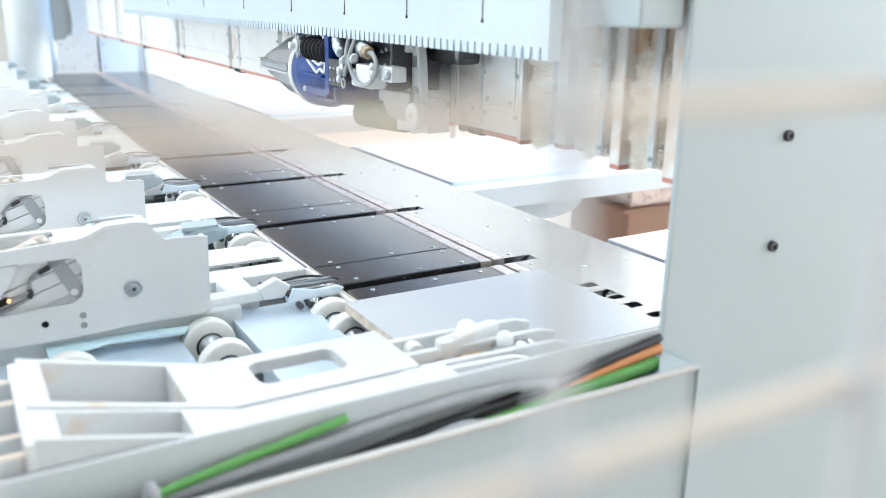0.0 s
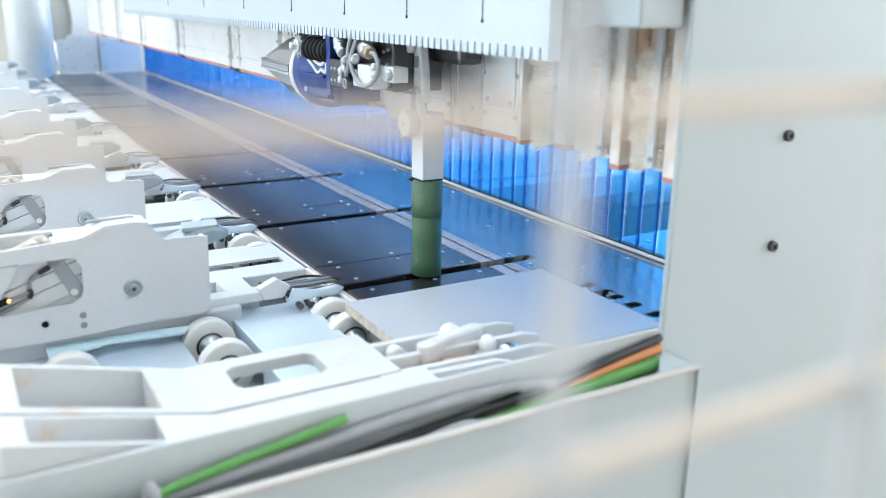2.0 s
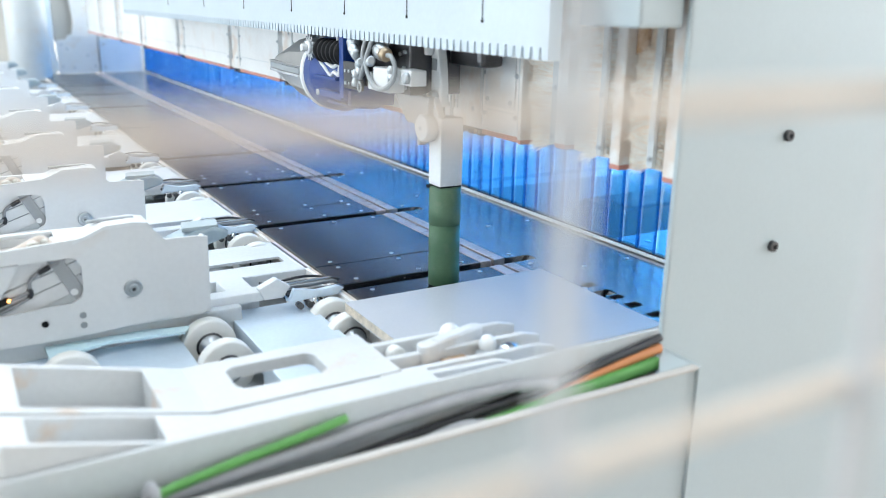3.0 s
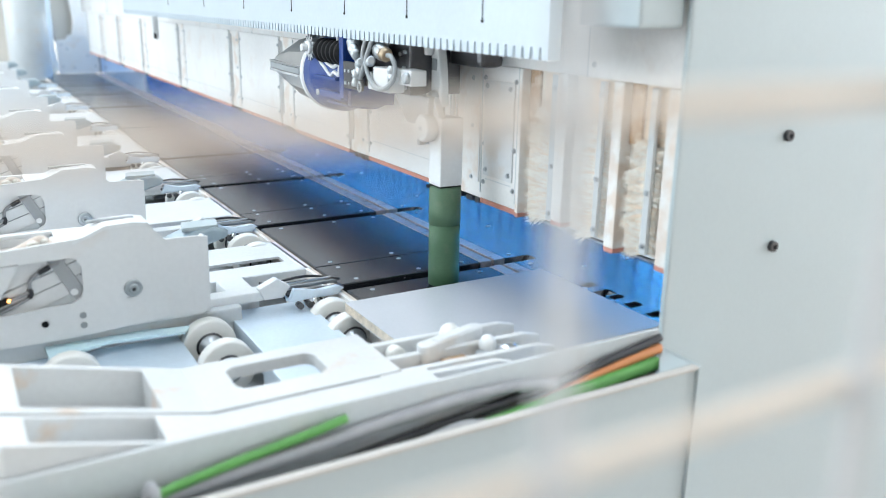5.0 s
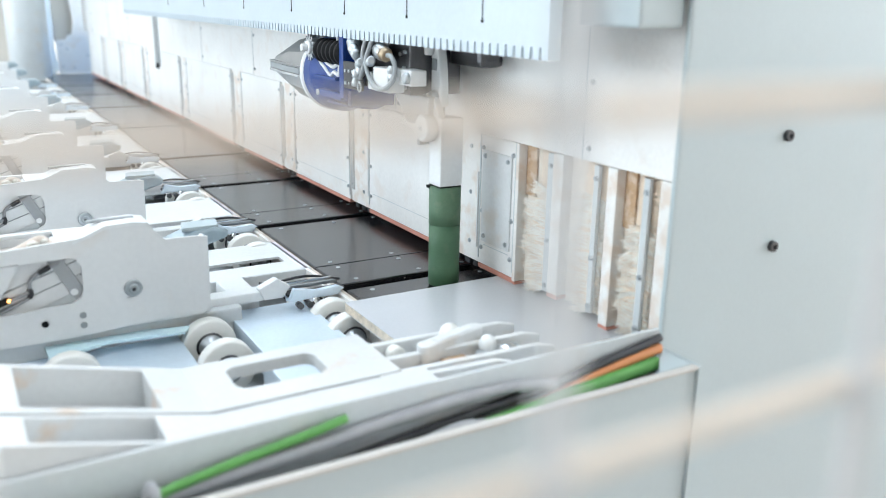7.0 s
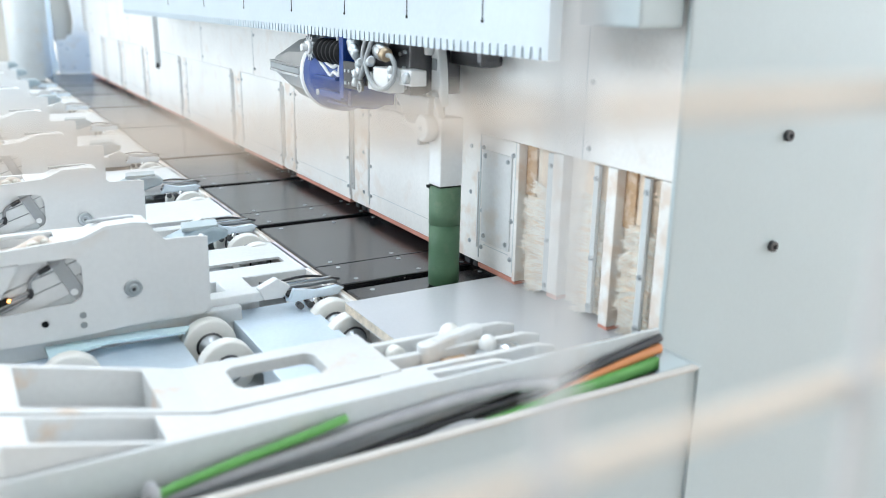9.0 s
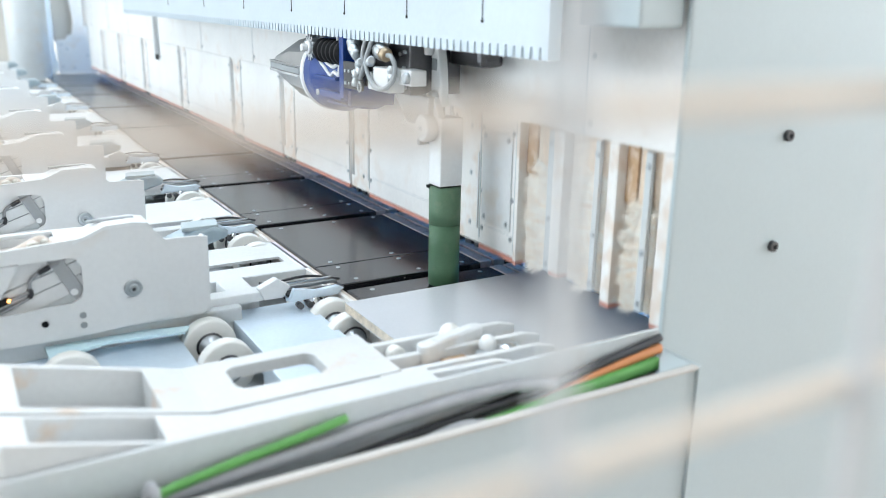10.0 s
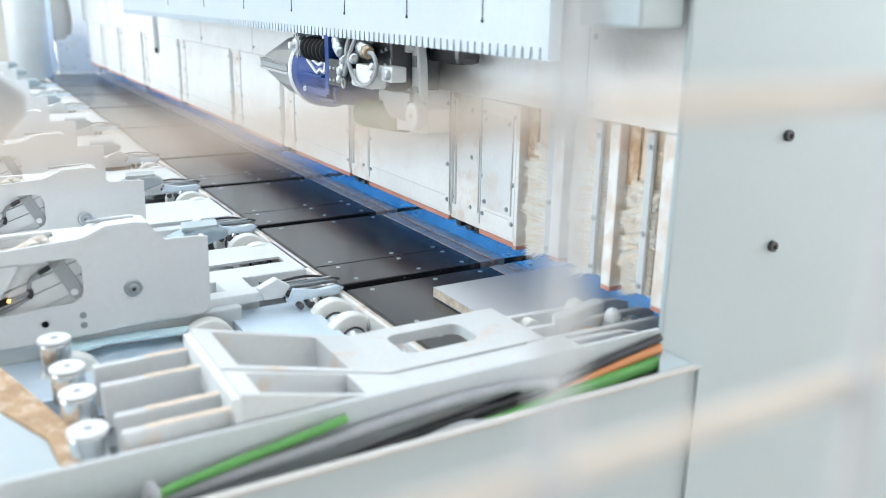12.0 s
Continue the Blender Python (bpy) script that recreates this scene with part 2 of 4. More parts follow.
# ---- the hall ----
H0, H1, HY0, HY1, HZ = -12.0, 12.0, -6.0, 14.0, 6.0
solid("floor", box(BM(), H0, H1, HY0, HY1, -0.2, 0.0), FLOOR, (0, 0, 0), "beige coated concrete floor of the factory hall", "floor", kind="structure")
solid("wall_south", box(BM(), H0 - 0.3, H1 + 0.3, HY0 - 0.3, HY0, 0.0, HZ), WALL, (0, HY0, 0), "plain white plastered hall wall", "wall", kind="structure")
solid("wall_north", box(BM(), H0 - 0.3, H1 + 0.3, HY1, HY1 + 0.3, 0.0, HZ), WALL, (0, HY1, 0), "plain white plastered hall wall", "wall", kind="structure")
for side, wx, wy in (("wall_east", H1, -3.8), ("wall_west", H0 - 0.3, 2.2)):
    bm = BM()
    for y0, y1, z0, z1 in ((HY0, HY1, 0, 1.2), (HY0, HY1, 4.8, HZ), (HY0, wy, 1.2, 4.8), (11.8, HY1, 1.2, 4.8)):
        box(bm, wx, wx + 0.3, y0, y1, z0, z1)
    solid(side, bm, WALL, (wx, 4, 0), "white hall wall with a long band of windows", "wall", kind="structure")
bm = BM()
edges = [H0 - 0.3]
for sx in SKYLIGHTS:
    edges += [sx - 1.2, sx + 1.2]
edges.append(H1 + 0.3)
for a, b in zip(edges[::2], edges[1::2]):
    box(bm, a, b, HY0 - 0.3, HY1 + 0.3, HZ, HZ + 0.3)
for sx in SKYLIGHTS:
    box(bm, sx - 1.2, sx + 1.2, HY0 - 0.3, -0.5, HZ, HZ + 0.3)
    box(bm, sx - 1.2, sx + 1.2, 12.5, HY1 + 0.3, HZ, HZ + 0.3)
solid("ceiling", bm, WALL, (0, 4, HZ), "white hall ceiling with long skylights", "ceiling", kind="structure")

# ---- saw table ----
TOP = 0.95
SLOTS = (1.262, 1.546, 2.092, 2.638, 3.185, 3.985, 4.785, 5.45, 6.05)
XL, XS0, XS1, XE, XR = 0.675, 1.028, 1.094, 1.163, 1.402
SLOT_W = 0.037
table = thing("saw_table", (1.04, 3.8, 0.0), "long black saw table with clamp slots and a saw line", "saw table")
TY0 = 1.035
POCKETS = (1.120, 1.182, 1.236, 1.320)
cuts = [TY0] + [s for s in SLOTS] + [7.0]
rnd = random.Random(3)
screw_mesh = mesh_of("table_screw", rod(BM(), (0, 0, -0.002), (0, 0, 0.0012), 0.0052, seg=12), STEEL, Vector())
for i, (a, b) in enumerate(zip(cuts, cuts[1:])):
    y0, y1 = a + SLOT_W / 2, b - SLOT_W / 2
    seam = y0 + 0.135 if y1 - y0 > 0.3 else None
    spans = [(y0, seam - 0.0012), (seam + 0.0012, y1)] if seam else [(y0, y1)]
    for c, d in spans:
        part("table_panel", box(BM(), XL, XS0 - 0.0015, c, d, TOP - 0.035, TOP, 0.0025), BLACK_TABLE, table, "black coated table panel")
        for sx in (XL + 0.045, XL + 0.20, XS0 - 0.04):
            for sy in ([c + 0.022, d - 0.022] if d - c > 0.1 else [(c + d) / 2]):
                piece("table_screw", screw_mesh, table, (sx + rnd.uniform(-0.004, 0.004), sy, TOP))
    part("saw_line_strip", box(BM(), XS0, XS0 + 0.0285, y0, y1, TOP - 0.03, TOP + 0.0006, 0.0015), CHAMFER, table, "worn reddish aluminium strip beside the saw line")
    part("saw_line_strip", box(BM(), XS1 - 0.0285, XS1, y0, y1, TOP - 0.03, TOP + 0.0006, 0.0015), CHAMFER, table, "worn reddish aluminium strip beside the saw line")
    bm = BM()
    holes = [p for p in POCKETS if y0 < p < y1]
    ends = [y0] + [q for p in holes for q in (p - 0.013, p + 0.013)] + [y1]
    for c, d in zip(ends[::2], ends[1::2]):
        box(bm, XS1 + 0.0015, XE - 0.0005, c, d, TOP - 0.035, TOP)
    for p in holes:
        box(bm, XS1 + 0.0015, 1.129, p - 0.013, p + 0.013, TOP - 0.035, TOP)
    bmesh.ops.remove_doubles(bm, verts=bm.verts, dist=0.0001)
    part("rear_panel", bm, SLICK_TABLE, table, "polished dark table panel behind the saw line")
    for sy in (y0 + 0.025, y1 - 0.025):
        piece("table_screw", screw_mesh, table, (XS1 + 0.03, sy, TOP))
part("rear_plate", box(BM(), XE, XR, TY0, 7.0, TOP - 0.035, TOP), SLICK_TABLE, table, "polished dark rear table plate")
for k in range(14):
    for sx in (XE + 0.06, XR - 0.05):
        piece("table_screw", screw_mesh, table, (sx, 1.43 + 0.4 * k, TOP))
# near-black block: the shade below the slots is put into its colour
part("substructure", box(BM(), XL + 0.03, XR - 0.02, TY0, 6.98, 0.55, TOP - 0.06, 0.004), DARK, table, "near-black block that paints the shade inside the table below the slots")
part("skirt", box(BM(), XL + 0.06, XR - 0.04, TY0 + 0.02, 6.96, 0.0, 0.55, 0.004), GREY_PAINT, table)
part("edge_rail", box(BM(), XL - 0.020, XL - 0.012, TY0, 7.0, TOP - 0.055, TOP - 0.002, 0.0015), CHANNEL, table, "pale dusty edge rail")
part("edge_board", box(BM(), XL - 0.012, XL - 0.0005, TY0, 7.0, TOP - 0.056, TOP - 0.006), DUSTY_EDGE, table, "dusty brown edge behind the rail")
rail_bolt = mesh_of("rail_bolt", rod(BM(), (0.0, 0, 0), (-0.005, 0, 0), 0.008, seg=10), STEEL, Vector())
for k in range(40):
    piece("rail_bolt", rail_bolt, table, (XL - 0.020, 1.09 + 0.146 * k, TOP - 0.026))
for s in SLOTS:
    part("slot_stop", prism(BM(), [(XE - 0.002, TOP - 0.03), (XE - 0.002, TOP - 0.002), (XE - 0.03, TOP - 0.03)], "y", s - 0.01, s + 0.01), STEEL, table)

# ---- rear air tables ----
hole_mesh = mesh_of("air_valve", rod(BM(), (0, 0, -0.001), (0, 0, 0.003), 0.009, 0.006, seg=12), CHROME, Vector())


def air_table(y0, y1, x1):
    t = thing("air_table", (1.43, (y0 + y1) / 2, 0.0), "white air cushion table with small shiny valves", "air table", "air tables behind the saw")
    part("tabletop", box(BM(), 1.426, x1, y0, y1, TOP - 0.02, TOP, 0.003), AIR_TABLE, t)
    part("apron", box(BM(), 1.435, x1 - 0.01, y0 - 0.09, y0 - 0.004, TOP - 0.087, TOP - 0.012, 0.004), WHITE_CLEAN, t, "white sheet metal apron")
    part("side_beam", box(BM(), 1.435, x1 - 0.01, y0 + 0.02, y1 - 0.02, TOP - 0.10, TOP - 0.02, 0.004), WHITE_CLEAN, t)
    part("edge_trim", box(BM(), 1.426, x1, y0 - 0.008, y0, TOP - 0.022, TOP + 0.002, 0.001), SHEET, t, "thin grey steel edge")
    for lx in (1.6, x1 - 0.15):
        part("leg", box(BM(), lx, lx + 0.08, y0 + 0.1, y0 + 0.18, 0, TOP - 0.10, 0.004), WHITE_CLEAN, t)
    n = 0
    x = 1.50
    while x < min(x1, 2.9) - 0.05:
        y = y0 + 0.06 + (0.045 if n % 2 else 0)
        while y < y1 - 0.04:
            piece("air_valve", hole_mesh, t, (x, y, TOP))
            y += 0.11
        x += 0.085
        n += 1
    return t


air_table(1.125, 1.585, 3.4)
air_table(2.36, 3.17, 3.8)
air_table(4.15, 4.95, 3.8)
air_table(5.9, 6.9, 3.8)
cabinet = thing("floor_cabinet", (2.9, 2.9, 0.0), "brown painted steel cabinet under the air tables", "cabinet")
part("body", box(BM(), 2.54, 3.3, 2.70, 3.1, 0.05, 0.645, 0.01), BROWN, cabinet)
part("plinth", box(BM(), 2.58, 3.27, 2.73, 3.07, 0.0, 0.05), DARK, cabinet)
part("flange", box(BM(), 2.50, 3.32, 2.685, 3.12, 0.645, 0.66, 0.003), BROWN, cabinet)
part("top_box", box(BM(), 2.57, 3.25, 2.72, 3.05, 0.66, 0.768, 0.006), CHAMFER, cabinet, "dusty metal top box")
guard = thing("round_guard", (1.79, 2.32, 0.80), "grey half round sheet metal guard under the air table", "guard")
part("shell", prism(BM(), [(1.785 + 0.155 * math.cos(math.pi + math.pi * k / 16), 0.868 + 0.070 * math.sin(math.pi + math.pi * k / 16)) for k in range(17)], "y", 2.30, 2.345), GREY_PAINT, guard)

# ---- pressure beam ----
BF, BBOT = 0.967, 0.974
beam = thing("pressure_beam", (1.09, 3.9, BBOT), "white painted pressure beam with brush recesses, dusty and scuffed", "pressure beam")
CH = [s for s in SLOTS if s > 1.4]
part("body", box(BM(), BF + 0.03, 1.20, 0.94, 6.66, BBOT + 0.02, 1.95, 0.004), BEAM_PAINT, beam)
part("upper_skin", box(BM(), BF - 0.002, BF + 0.03, 0.93, 6.84, 1.263, 1.95, 0.002), BEAM_PAINT, beam, "smooth white upper cover of the beam")
bolt_bm = rod(BM(), (0.0, 0, 0), (-0.004, 0, 0), 0.0036, seg=6)
rod(bolt_bm, (0.0, 0, 0), (-0.0015, 0, 0), 0.0052, seg=14)
bolt_mesh = mesh_of("bolt", bolt_bm, STEEL, Vector())
starts = [1.352] + [c + 0.062 for c in CH]
ends = [CH[0] - 0.062] + [c - 0.062 for c in CH[1:]] + [6.66]
for k, (a, b) in enumerate(zip(starts, ends)):
    part("front_panel", box(BM(), BF, BF + 0.03, a, b, BBOT + 0.008, 1.262, 0.003), BEAM_PAINT, beam, "dusty white front panel")
    part("rubber_strip", box(BM(), BF - 0.001, BF + 0.09, a + 0.002, b - 0.002, BBOT - 0.002, BBOT + 0.008, 0.001), RED, beam, "red rubber pressure strip")
    for y in (a + 0.012, b - 0.012):
        for z in (BBOT + 0.045, 1.10, 1.235):
            piece("bolt", bolt_mesh, beam, (BF, y, z))
    part("panel_groove", box(BM(), BF - 0.0006, BF + 0.001, a + 0.02, b - 0.02, BBOT + 0.052, BBOT + 0.0535), GREY_PAINT, beam, "fine line along the panel foot")
    for y in (a + 0.0, b - 0.004):
        part("edge_bead", box(BM(), BF - 0.002, BF, y, y + 0.004, BBOT + 0.02, 1.262, 0.0008), GREY_PAINT, beam)
part("cover_plate", box(BM(), BF - 0.004, BF, 1.366, 1.470, 1.035, 1.232, 0.0015), WHITE, beam, "small white screwed cover plate")
for y in (1.377, 1.459):
    for z in (1.048, 1.220):
        piece("bolt", bolt_mesh, beam, (BF - 0.004, y, z))
for c in CH:
    part("channel_plate", box(BM(), BF + 0.004, BF + 0.03, c - 0.0605, c + 0.0605, BBOT + 0.006, 1.262, 0.001), CHANNEL, beam, "narrow recessed plate with wood dust")
    # black rubber seals that close the clamp slot, of uneven height
    for u, v, top in ((-0.046, -0.030, 0.003), (-0.018, 0.006, 0.001), (0.026, 0.046, 0.004)):
        part("slot_seal", box(BM(), BF + 0.008, BF + 0.05, c + u, c + v, BBOT - 0.010, BBOT + top, 0.003), CABLE_BLACK, beam, "black rubber seal at the clamp slot")
    for off in (-0.054, 0.042, 0.055):
        part("guide_strip", box(BM(), BF - 0.001, BF + 0.006, c + off - 0.0016, c + off + 0.0016, BBOT + 0.04, 1.25 if off > 0 else 1.18, 0.001), WHITE, beam, "thin pale guide strip")
    for z in (1.02, 1.13, 1.23):
        piece("bolt", bolt_mesh, beam, (BF + 0.005, c - 0.02, z))
        piece("bolt", bolt_mesh, beam, (BF + 0.005, c + 0.047, z + 0.01))
# added, hidden strip that blocks the curtain's blue light below the beam
part("rear_seal", box(BM(), 1.15, 1.19, 0.95, 6.66, BBOT - 0.018, BBOT + 0.02, 0.003), CABLE_BLACK, beam, "added black strip that stops blue light under the beam")
for c in [1.1] + [0.5 * (a + b) for a, b in zip(CH, CH[1:])] + [6.4]:
    part("skin_joint", box(BM(), BF - 0.0028, BF - 0.001, c + 0.05, c + 0.053, 1.263, 1.94), GREY_PAINT, beam, "narrow vertical joint")
    for z in (1.285, 1.40, 1.55):
        piece("bolt", bolt_mesh, beam, (BF - 0.002, c + 0.035, z))
# the brush end
def brush(y0, y1, root, top, seed):
    """Bristles rooted in the clamping strip, splayed in tufts, short above the height top."""
    r = random.Random(seed)
    verts, faces, slots = [], [], []
    tufts = [(r.uniform(-0.010, 0.012), r.uniform(0.86, 1.0), r.uniform(-0.006, 0.004)) for _ in range(40)]
    for i in range(4200):
        z = r.uniform(BBOT + 0.012, 1.256)
        rise, reach, out = tufts[int((z - BBOT) / 0.0075) % 40]
        full = (y1 - 0.006 - root) * reach
        high = z > top
        if i % 9 == 0:
            ln, dz = -(root - y0 - 0.002) * r.uniform(0.6, 1.0), r.uniform(-0.002, 0.002)
        elif high:
            ln, dz = full * r.uniform(0.45, 0.62), r.uniform(-0.003, 0.003)
        else:
            ln, dz = full * r.uniform(0.6, 1.12) * (0.75 + 0.25 * math.sin(math.pi * (z - BBOT) / (top - BBOT))), rise * 1.6 - 0.012 * r.random() + r.uniform(-0.006, 0.006)
        x = BF + 0.010 + r.uniform(0, 0.010)
        dx = 0.004 if high else out + r.uniform(-0.014, 0.002)
        w, k = 0.0007, len(verts)
        mid = (x + dx * 0.4, root + ln * 0.6, z + dz * 0.35)
        verts += [(x, root, z - w), (x, root, z + w), (mid[0], mid[1], mid[2] - w), (mid[0], mid[1], mid[2] + w), (x + dx, root + ln, z + dz), (mid[0] + 0.001, mid[1], mid[2])]
        faces += [(k, k + 1, k + 3, k + 2), (k + 2, k + 3, k + 4), (k + 3, k + 5, k + 4), (k + 5, k + 2, k + 4)]
        slots += [1 if high or r.random() < 0.3 else 0] * 4
    data = bpy.data.meshes.new("bristles")
    o = origin_of(beam)
    data.from_pydata([tuple(Vector(v) - o) for v in verts], [], faces)
    data.materials.append(BRISTLE_PALE)
    data.materials.append(BRISTLE)
    data.polygons.foreach_set("material_index", slots)
    ob = new("bristles", data)
    ob.parent = beam
    tagged(ob, "dusty natural bristles", kind="stuff")
    part("brush_backing", box(BM(), BF + 0.022, BF + 0.03, y0, y1, BBOT + 0.006, 1.262), BACKING, beam, "tan dusty brush backing")


for y0, y1, root, top, seed in ((0.957, 1.058, 0.992, 1.17, 1), (1.082, 1.205, 1.116, 1.20, 2), (1.235, 1.342, 1.247, 1.19, 3)):
    brush(y0, y1, root, top, seed)
for y0, y1 in ((1.03, 1.058), (1.31, 1.342)):
    part("brush_felt", box(BM(), BF + 0.016, BF + 0.022, y0, y1, 1.16, 1.26, 0.002), WOOD_DUST, beam, "worn brown felt behind the bristles")
for y0, y1, zb in ((0.930, 0.957, BBOT), (1.058, 1.082, BBOT), (1.205, 1.235, BBOT + 0.012), (1.342, 1.352, BBOT)):
    part("brush_post", box(BM(), BF - 0.003, BF + 0.03, y0, y1, zb + 0.004, 1.262, 0.0025), CHANNEL, beam, "dusty white post between the brushes")
    part("post_foot", box(BM(), BF - 0.002, BF + 0.035, y0, y1, zb - 0.004, zb + 0.004, 0.001), RED, beam, "red rubber foot")
for y0, y1 in ((0.985, 0.999), (1.110, 1.122), (1.238, 1.256)):
    part("brush_clamp", box(BM(), BF + 0.002, BF + 0.010, y0, y1, BBOT + 0.012, 1.258, 0.001), GREY_PAINT, beam, "steel clamping strip of the brush")
    for z in (1.0, 1.09, 1.235):
        piece("bolt", bolt_mesh, beam, (BF + 0.002, (y0 + y1) / 2, z))
part("guide_slot", box(BM(), BF - 0.008, BF - 0.002, 4.42, 4.50, 1.19, 1.93, 0.002), STEEL, beam, "vertical steel guide slot")
part("guide_slot_end", box(BM(), BF - 0.0095, BF - 0.008, 4.43, 4.49, 1.175, 1.20, 0.002), DARK, beam, "black end of the guide slot")

# ---- blue strip curtain ----
curtain = thing("strip_curtain", (1.412, 4.0, TOP + 0.002), "blue translucent strip curtain with an aluminium bottom bar", "strip curtain")
part("bottom_bar", box(BM(), 1.397, 1.424, 1.04, 6.98, TOP + 0.002, TOP + 0.009, 0.002), WHITE_CLEAN, curtain, "bright pale aluminium bottom bar")
part("bar_lip", box(BM(), 1.403, 1.421, 1.04, 6.98, TOP + 0.009, TOP + 0.013, 0.001), CABLE_BLACK, curtain, "dark seam above the bar")
part("top_bar", box(BM(), 1.404, 1.420, 1.04, 6.98, TOP + 0.43, TOP + 0.46, 0.003), SHEET, curtain)
sb = BM()
n = 9
w = 0.060
row = []
for i in range(n + 1):
    # a shallow bow between two short folded edges
    u = min(max((i - 1) / (n - 2), 0), 1)
    yy_ = (u - 0.5) * w
    xx_ = 0.005 * math.sin(math.pi * u) - (0.009 if i in (0, n) else 0)
    row.append([sb.verts.new((xx_ + dx, yy_, z)) for dx, z in ((0, 0.0), (0.0018, 0.0), (0.0018, 0.43), (0, 0.43))])
for a, b in zip(row, row[1:]):
    for k in range(4):
        f = sb.faces.new((a[k], a[(k + 1) % 4], b[(k + 1) % 4], b[k]))
        f.smooth = k in (1, 3)
sb.faces.new(row[0]), sb.faces.new(row[-1][::-1])
strip_mesh = mesh_of("strip", sb, CURTAIN, Vector())
r = random.Random(5)
k = 0
y = 1.075
while y < 6.96:
    s = piece("strip", strip_mesh, curtain, (1.409 + (0.0012 if k % 2 else -0.0012), y, TOP + 0.012))
    s.rotation_euler = (r.uniform(-0.03, 0.03) * 0.4, 0, r.uniform(-0.06, 0.06))
    y += 0.0585
    k += 1

# ---- gear rack and its beam ----
RX = 0.772
rack = thing("gear_rack", (RX + 0.01, 2.7, 1.44), "pale steel toothed rack with narrow drain slots", "gear rack")
pitch, y0, y1, zt, depth = 0.0224, 1.015, 4.21, 1.466, 0.020
pts = [(y0, 1.62), (y0, zt - depth)]
y = y0 + 0.004
while y < y1 - pitch:
    pts += [(y + 0.0105, zt - depth), (y + 0.0125, zt - 0.0015), (y + 0.0165, zt - 0.0015), (y + 0.0185, zt - depth)]
    y += pitch
pts += [(y1, zt - depth), (y1, 1.62)]
bm = BM()
prism(bm, pts, "x", RX, RX + 0.022)
part("toothed_plate", bm, RACK_STEEL, rack)
for k, y in enumerate((1.192, 1.452, 1.737, 2.055, 2.432, 2.847, 3.33)):
    part("drain_slot", box(BM(), RX - 0.0012, RX + 0.004, y - 0.0008, y + 0.0008, 1.498, 1.62), DARK, rack, "thin dark vertical slot")
    part("slot_hole", rod(BM(), (RX - 0.0016, y, 1.498), (RX + 0.004, y, 1.498), 0.0030, seg=12), DARK, rack, "dark round hole")
girder = thing("portal_girder", (0.9, 3.0, 1.60), "light grey steel girder above the saw line", "girder")
part("box_section", box(BM(), RX + 0.085, 0.95, 0.93, 6.85, 1.56, 1.95, 0.006), COLUMN_PAINT, girder)
part("rack_mount", box(BM(), RX + 0.022, RX + 0.08, 1.06, 4.21, 1.55, 1.90, 0.003), COLUMN_PAINT, girder)
part("end_cover", box(BM(), 0.85, 0.936, 0.913, 1.045, 1.496, 1.92, 0.006), COLUMN_PAINT, girder, "pale grey end cover")

# ---- carriage with the alignment roller ----
CX, CY = 0.862, 1.56
car = thing("roller_carriage", (CX, CY, 1.44), "blue motor carriage with hoses and a green alignment roller", "carriage")
AZ = 1.352
bm = BM()
turned(bm, (CX, 1.985, AZ), (CX, 2.008, AZ), [(0, 0.078), (0.2, 0.094), (0.8, 0.094), (1, 0.086)], 44)
part("flange", bm, WHITE_CLEAN, car, "white rimmed round motor flange")
bm = BM()
turned(bm, (CX, 1.79, AZ + 0.004), (CX, 1.986, AZ), [(0, 0.060), (0.03, 0.074), (0.45, 0.078), (0.6, 0.082), (0.75, 0.091), (1, 0.091)], 44)
box(bm, CX - 0.060, CX + 0.05, 1.775, 1.795, AZ - 0.06, AZ + 0.09, 0.003)
part("gearbox", bm, BLUE, car, "dark blue enamelled gearbox")
for an in (150, 180, 205, 232):
    c_, s_ = math.cos(radians(an)), math.sin(radians(an))
    q = CX + 0.078 * c_, AZ + 0.078 * s_
    part("rib", box(BM(), q[0] - 0.010, q[0] + 0.004, 1.80, 1.98, q[1] - 0.003, q[1] + 0.003, 0.001), BLUE, car)
part("blue_bracket", box(BM(), 0.772, 0.782, 1.750, 1.772, 1.315, 1.45, 0.002), BLUE, car, "upright blue bracket")
part("bracket_foot", box(BM(), 0.772, 0.790, 1.765, 1.905, 1.308, 1.324, 0.003), BLUE, car)
part("bracket_web", box(BM(), 0.782, 0.85, 1.752, 1.770, 1.33, 1.45, 0.002), BLUE, car)
part("bracket_screw", rod(BM(), (0.768, 1.895, 1.316), (0.776, 1.895, 1.316), 0.007, seg=10), STEEL, car)
octo = [(CX + 0.092 * math.cos(math.pi * k / 6), AZ + 0.003 + 0.090 * math.sin(math.pi * k / 6)) for k in range(12)]
tip = [(CX + 0.076 * math.cos(math.pi * k / 6), AZ + 0.003 + 0.040 * math.sin(math.pi * k / 6)) for k in range(12)]
mid = [(CX + 0.088 * math.cos(math.pi * k / 6), AZ + 0.003 + 0.080 * math.sin(math.pi * k / 6)) for k in range(12)]
bm = BM()
rings = [[bm.verts.new((x, y, z)) for x, z in pts] for y, pts in ((2.008, octo), (2.13, mid), (2.25, tip))]
bm.faces.new(rings[0]), bm.faces.new(rings[-1][::-1])
for u, v in zip(rings, rings[1:]):
    for k in range(12):
        bm.faces.new((u[k], u[(k + 1) % 12], v[(k + 1) % 12], v[k]))
bmesh.ops.recalc_face_normals(bm, faces=bm.faces)
part("motor_hood", bm, HOOD, car, "grey angular motor hood")
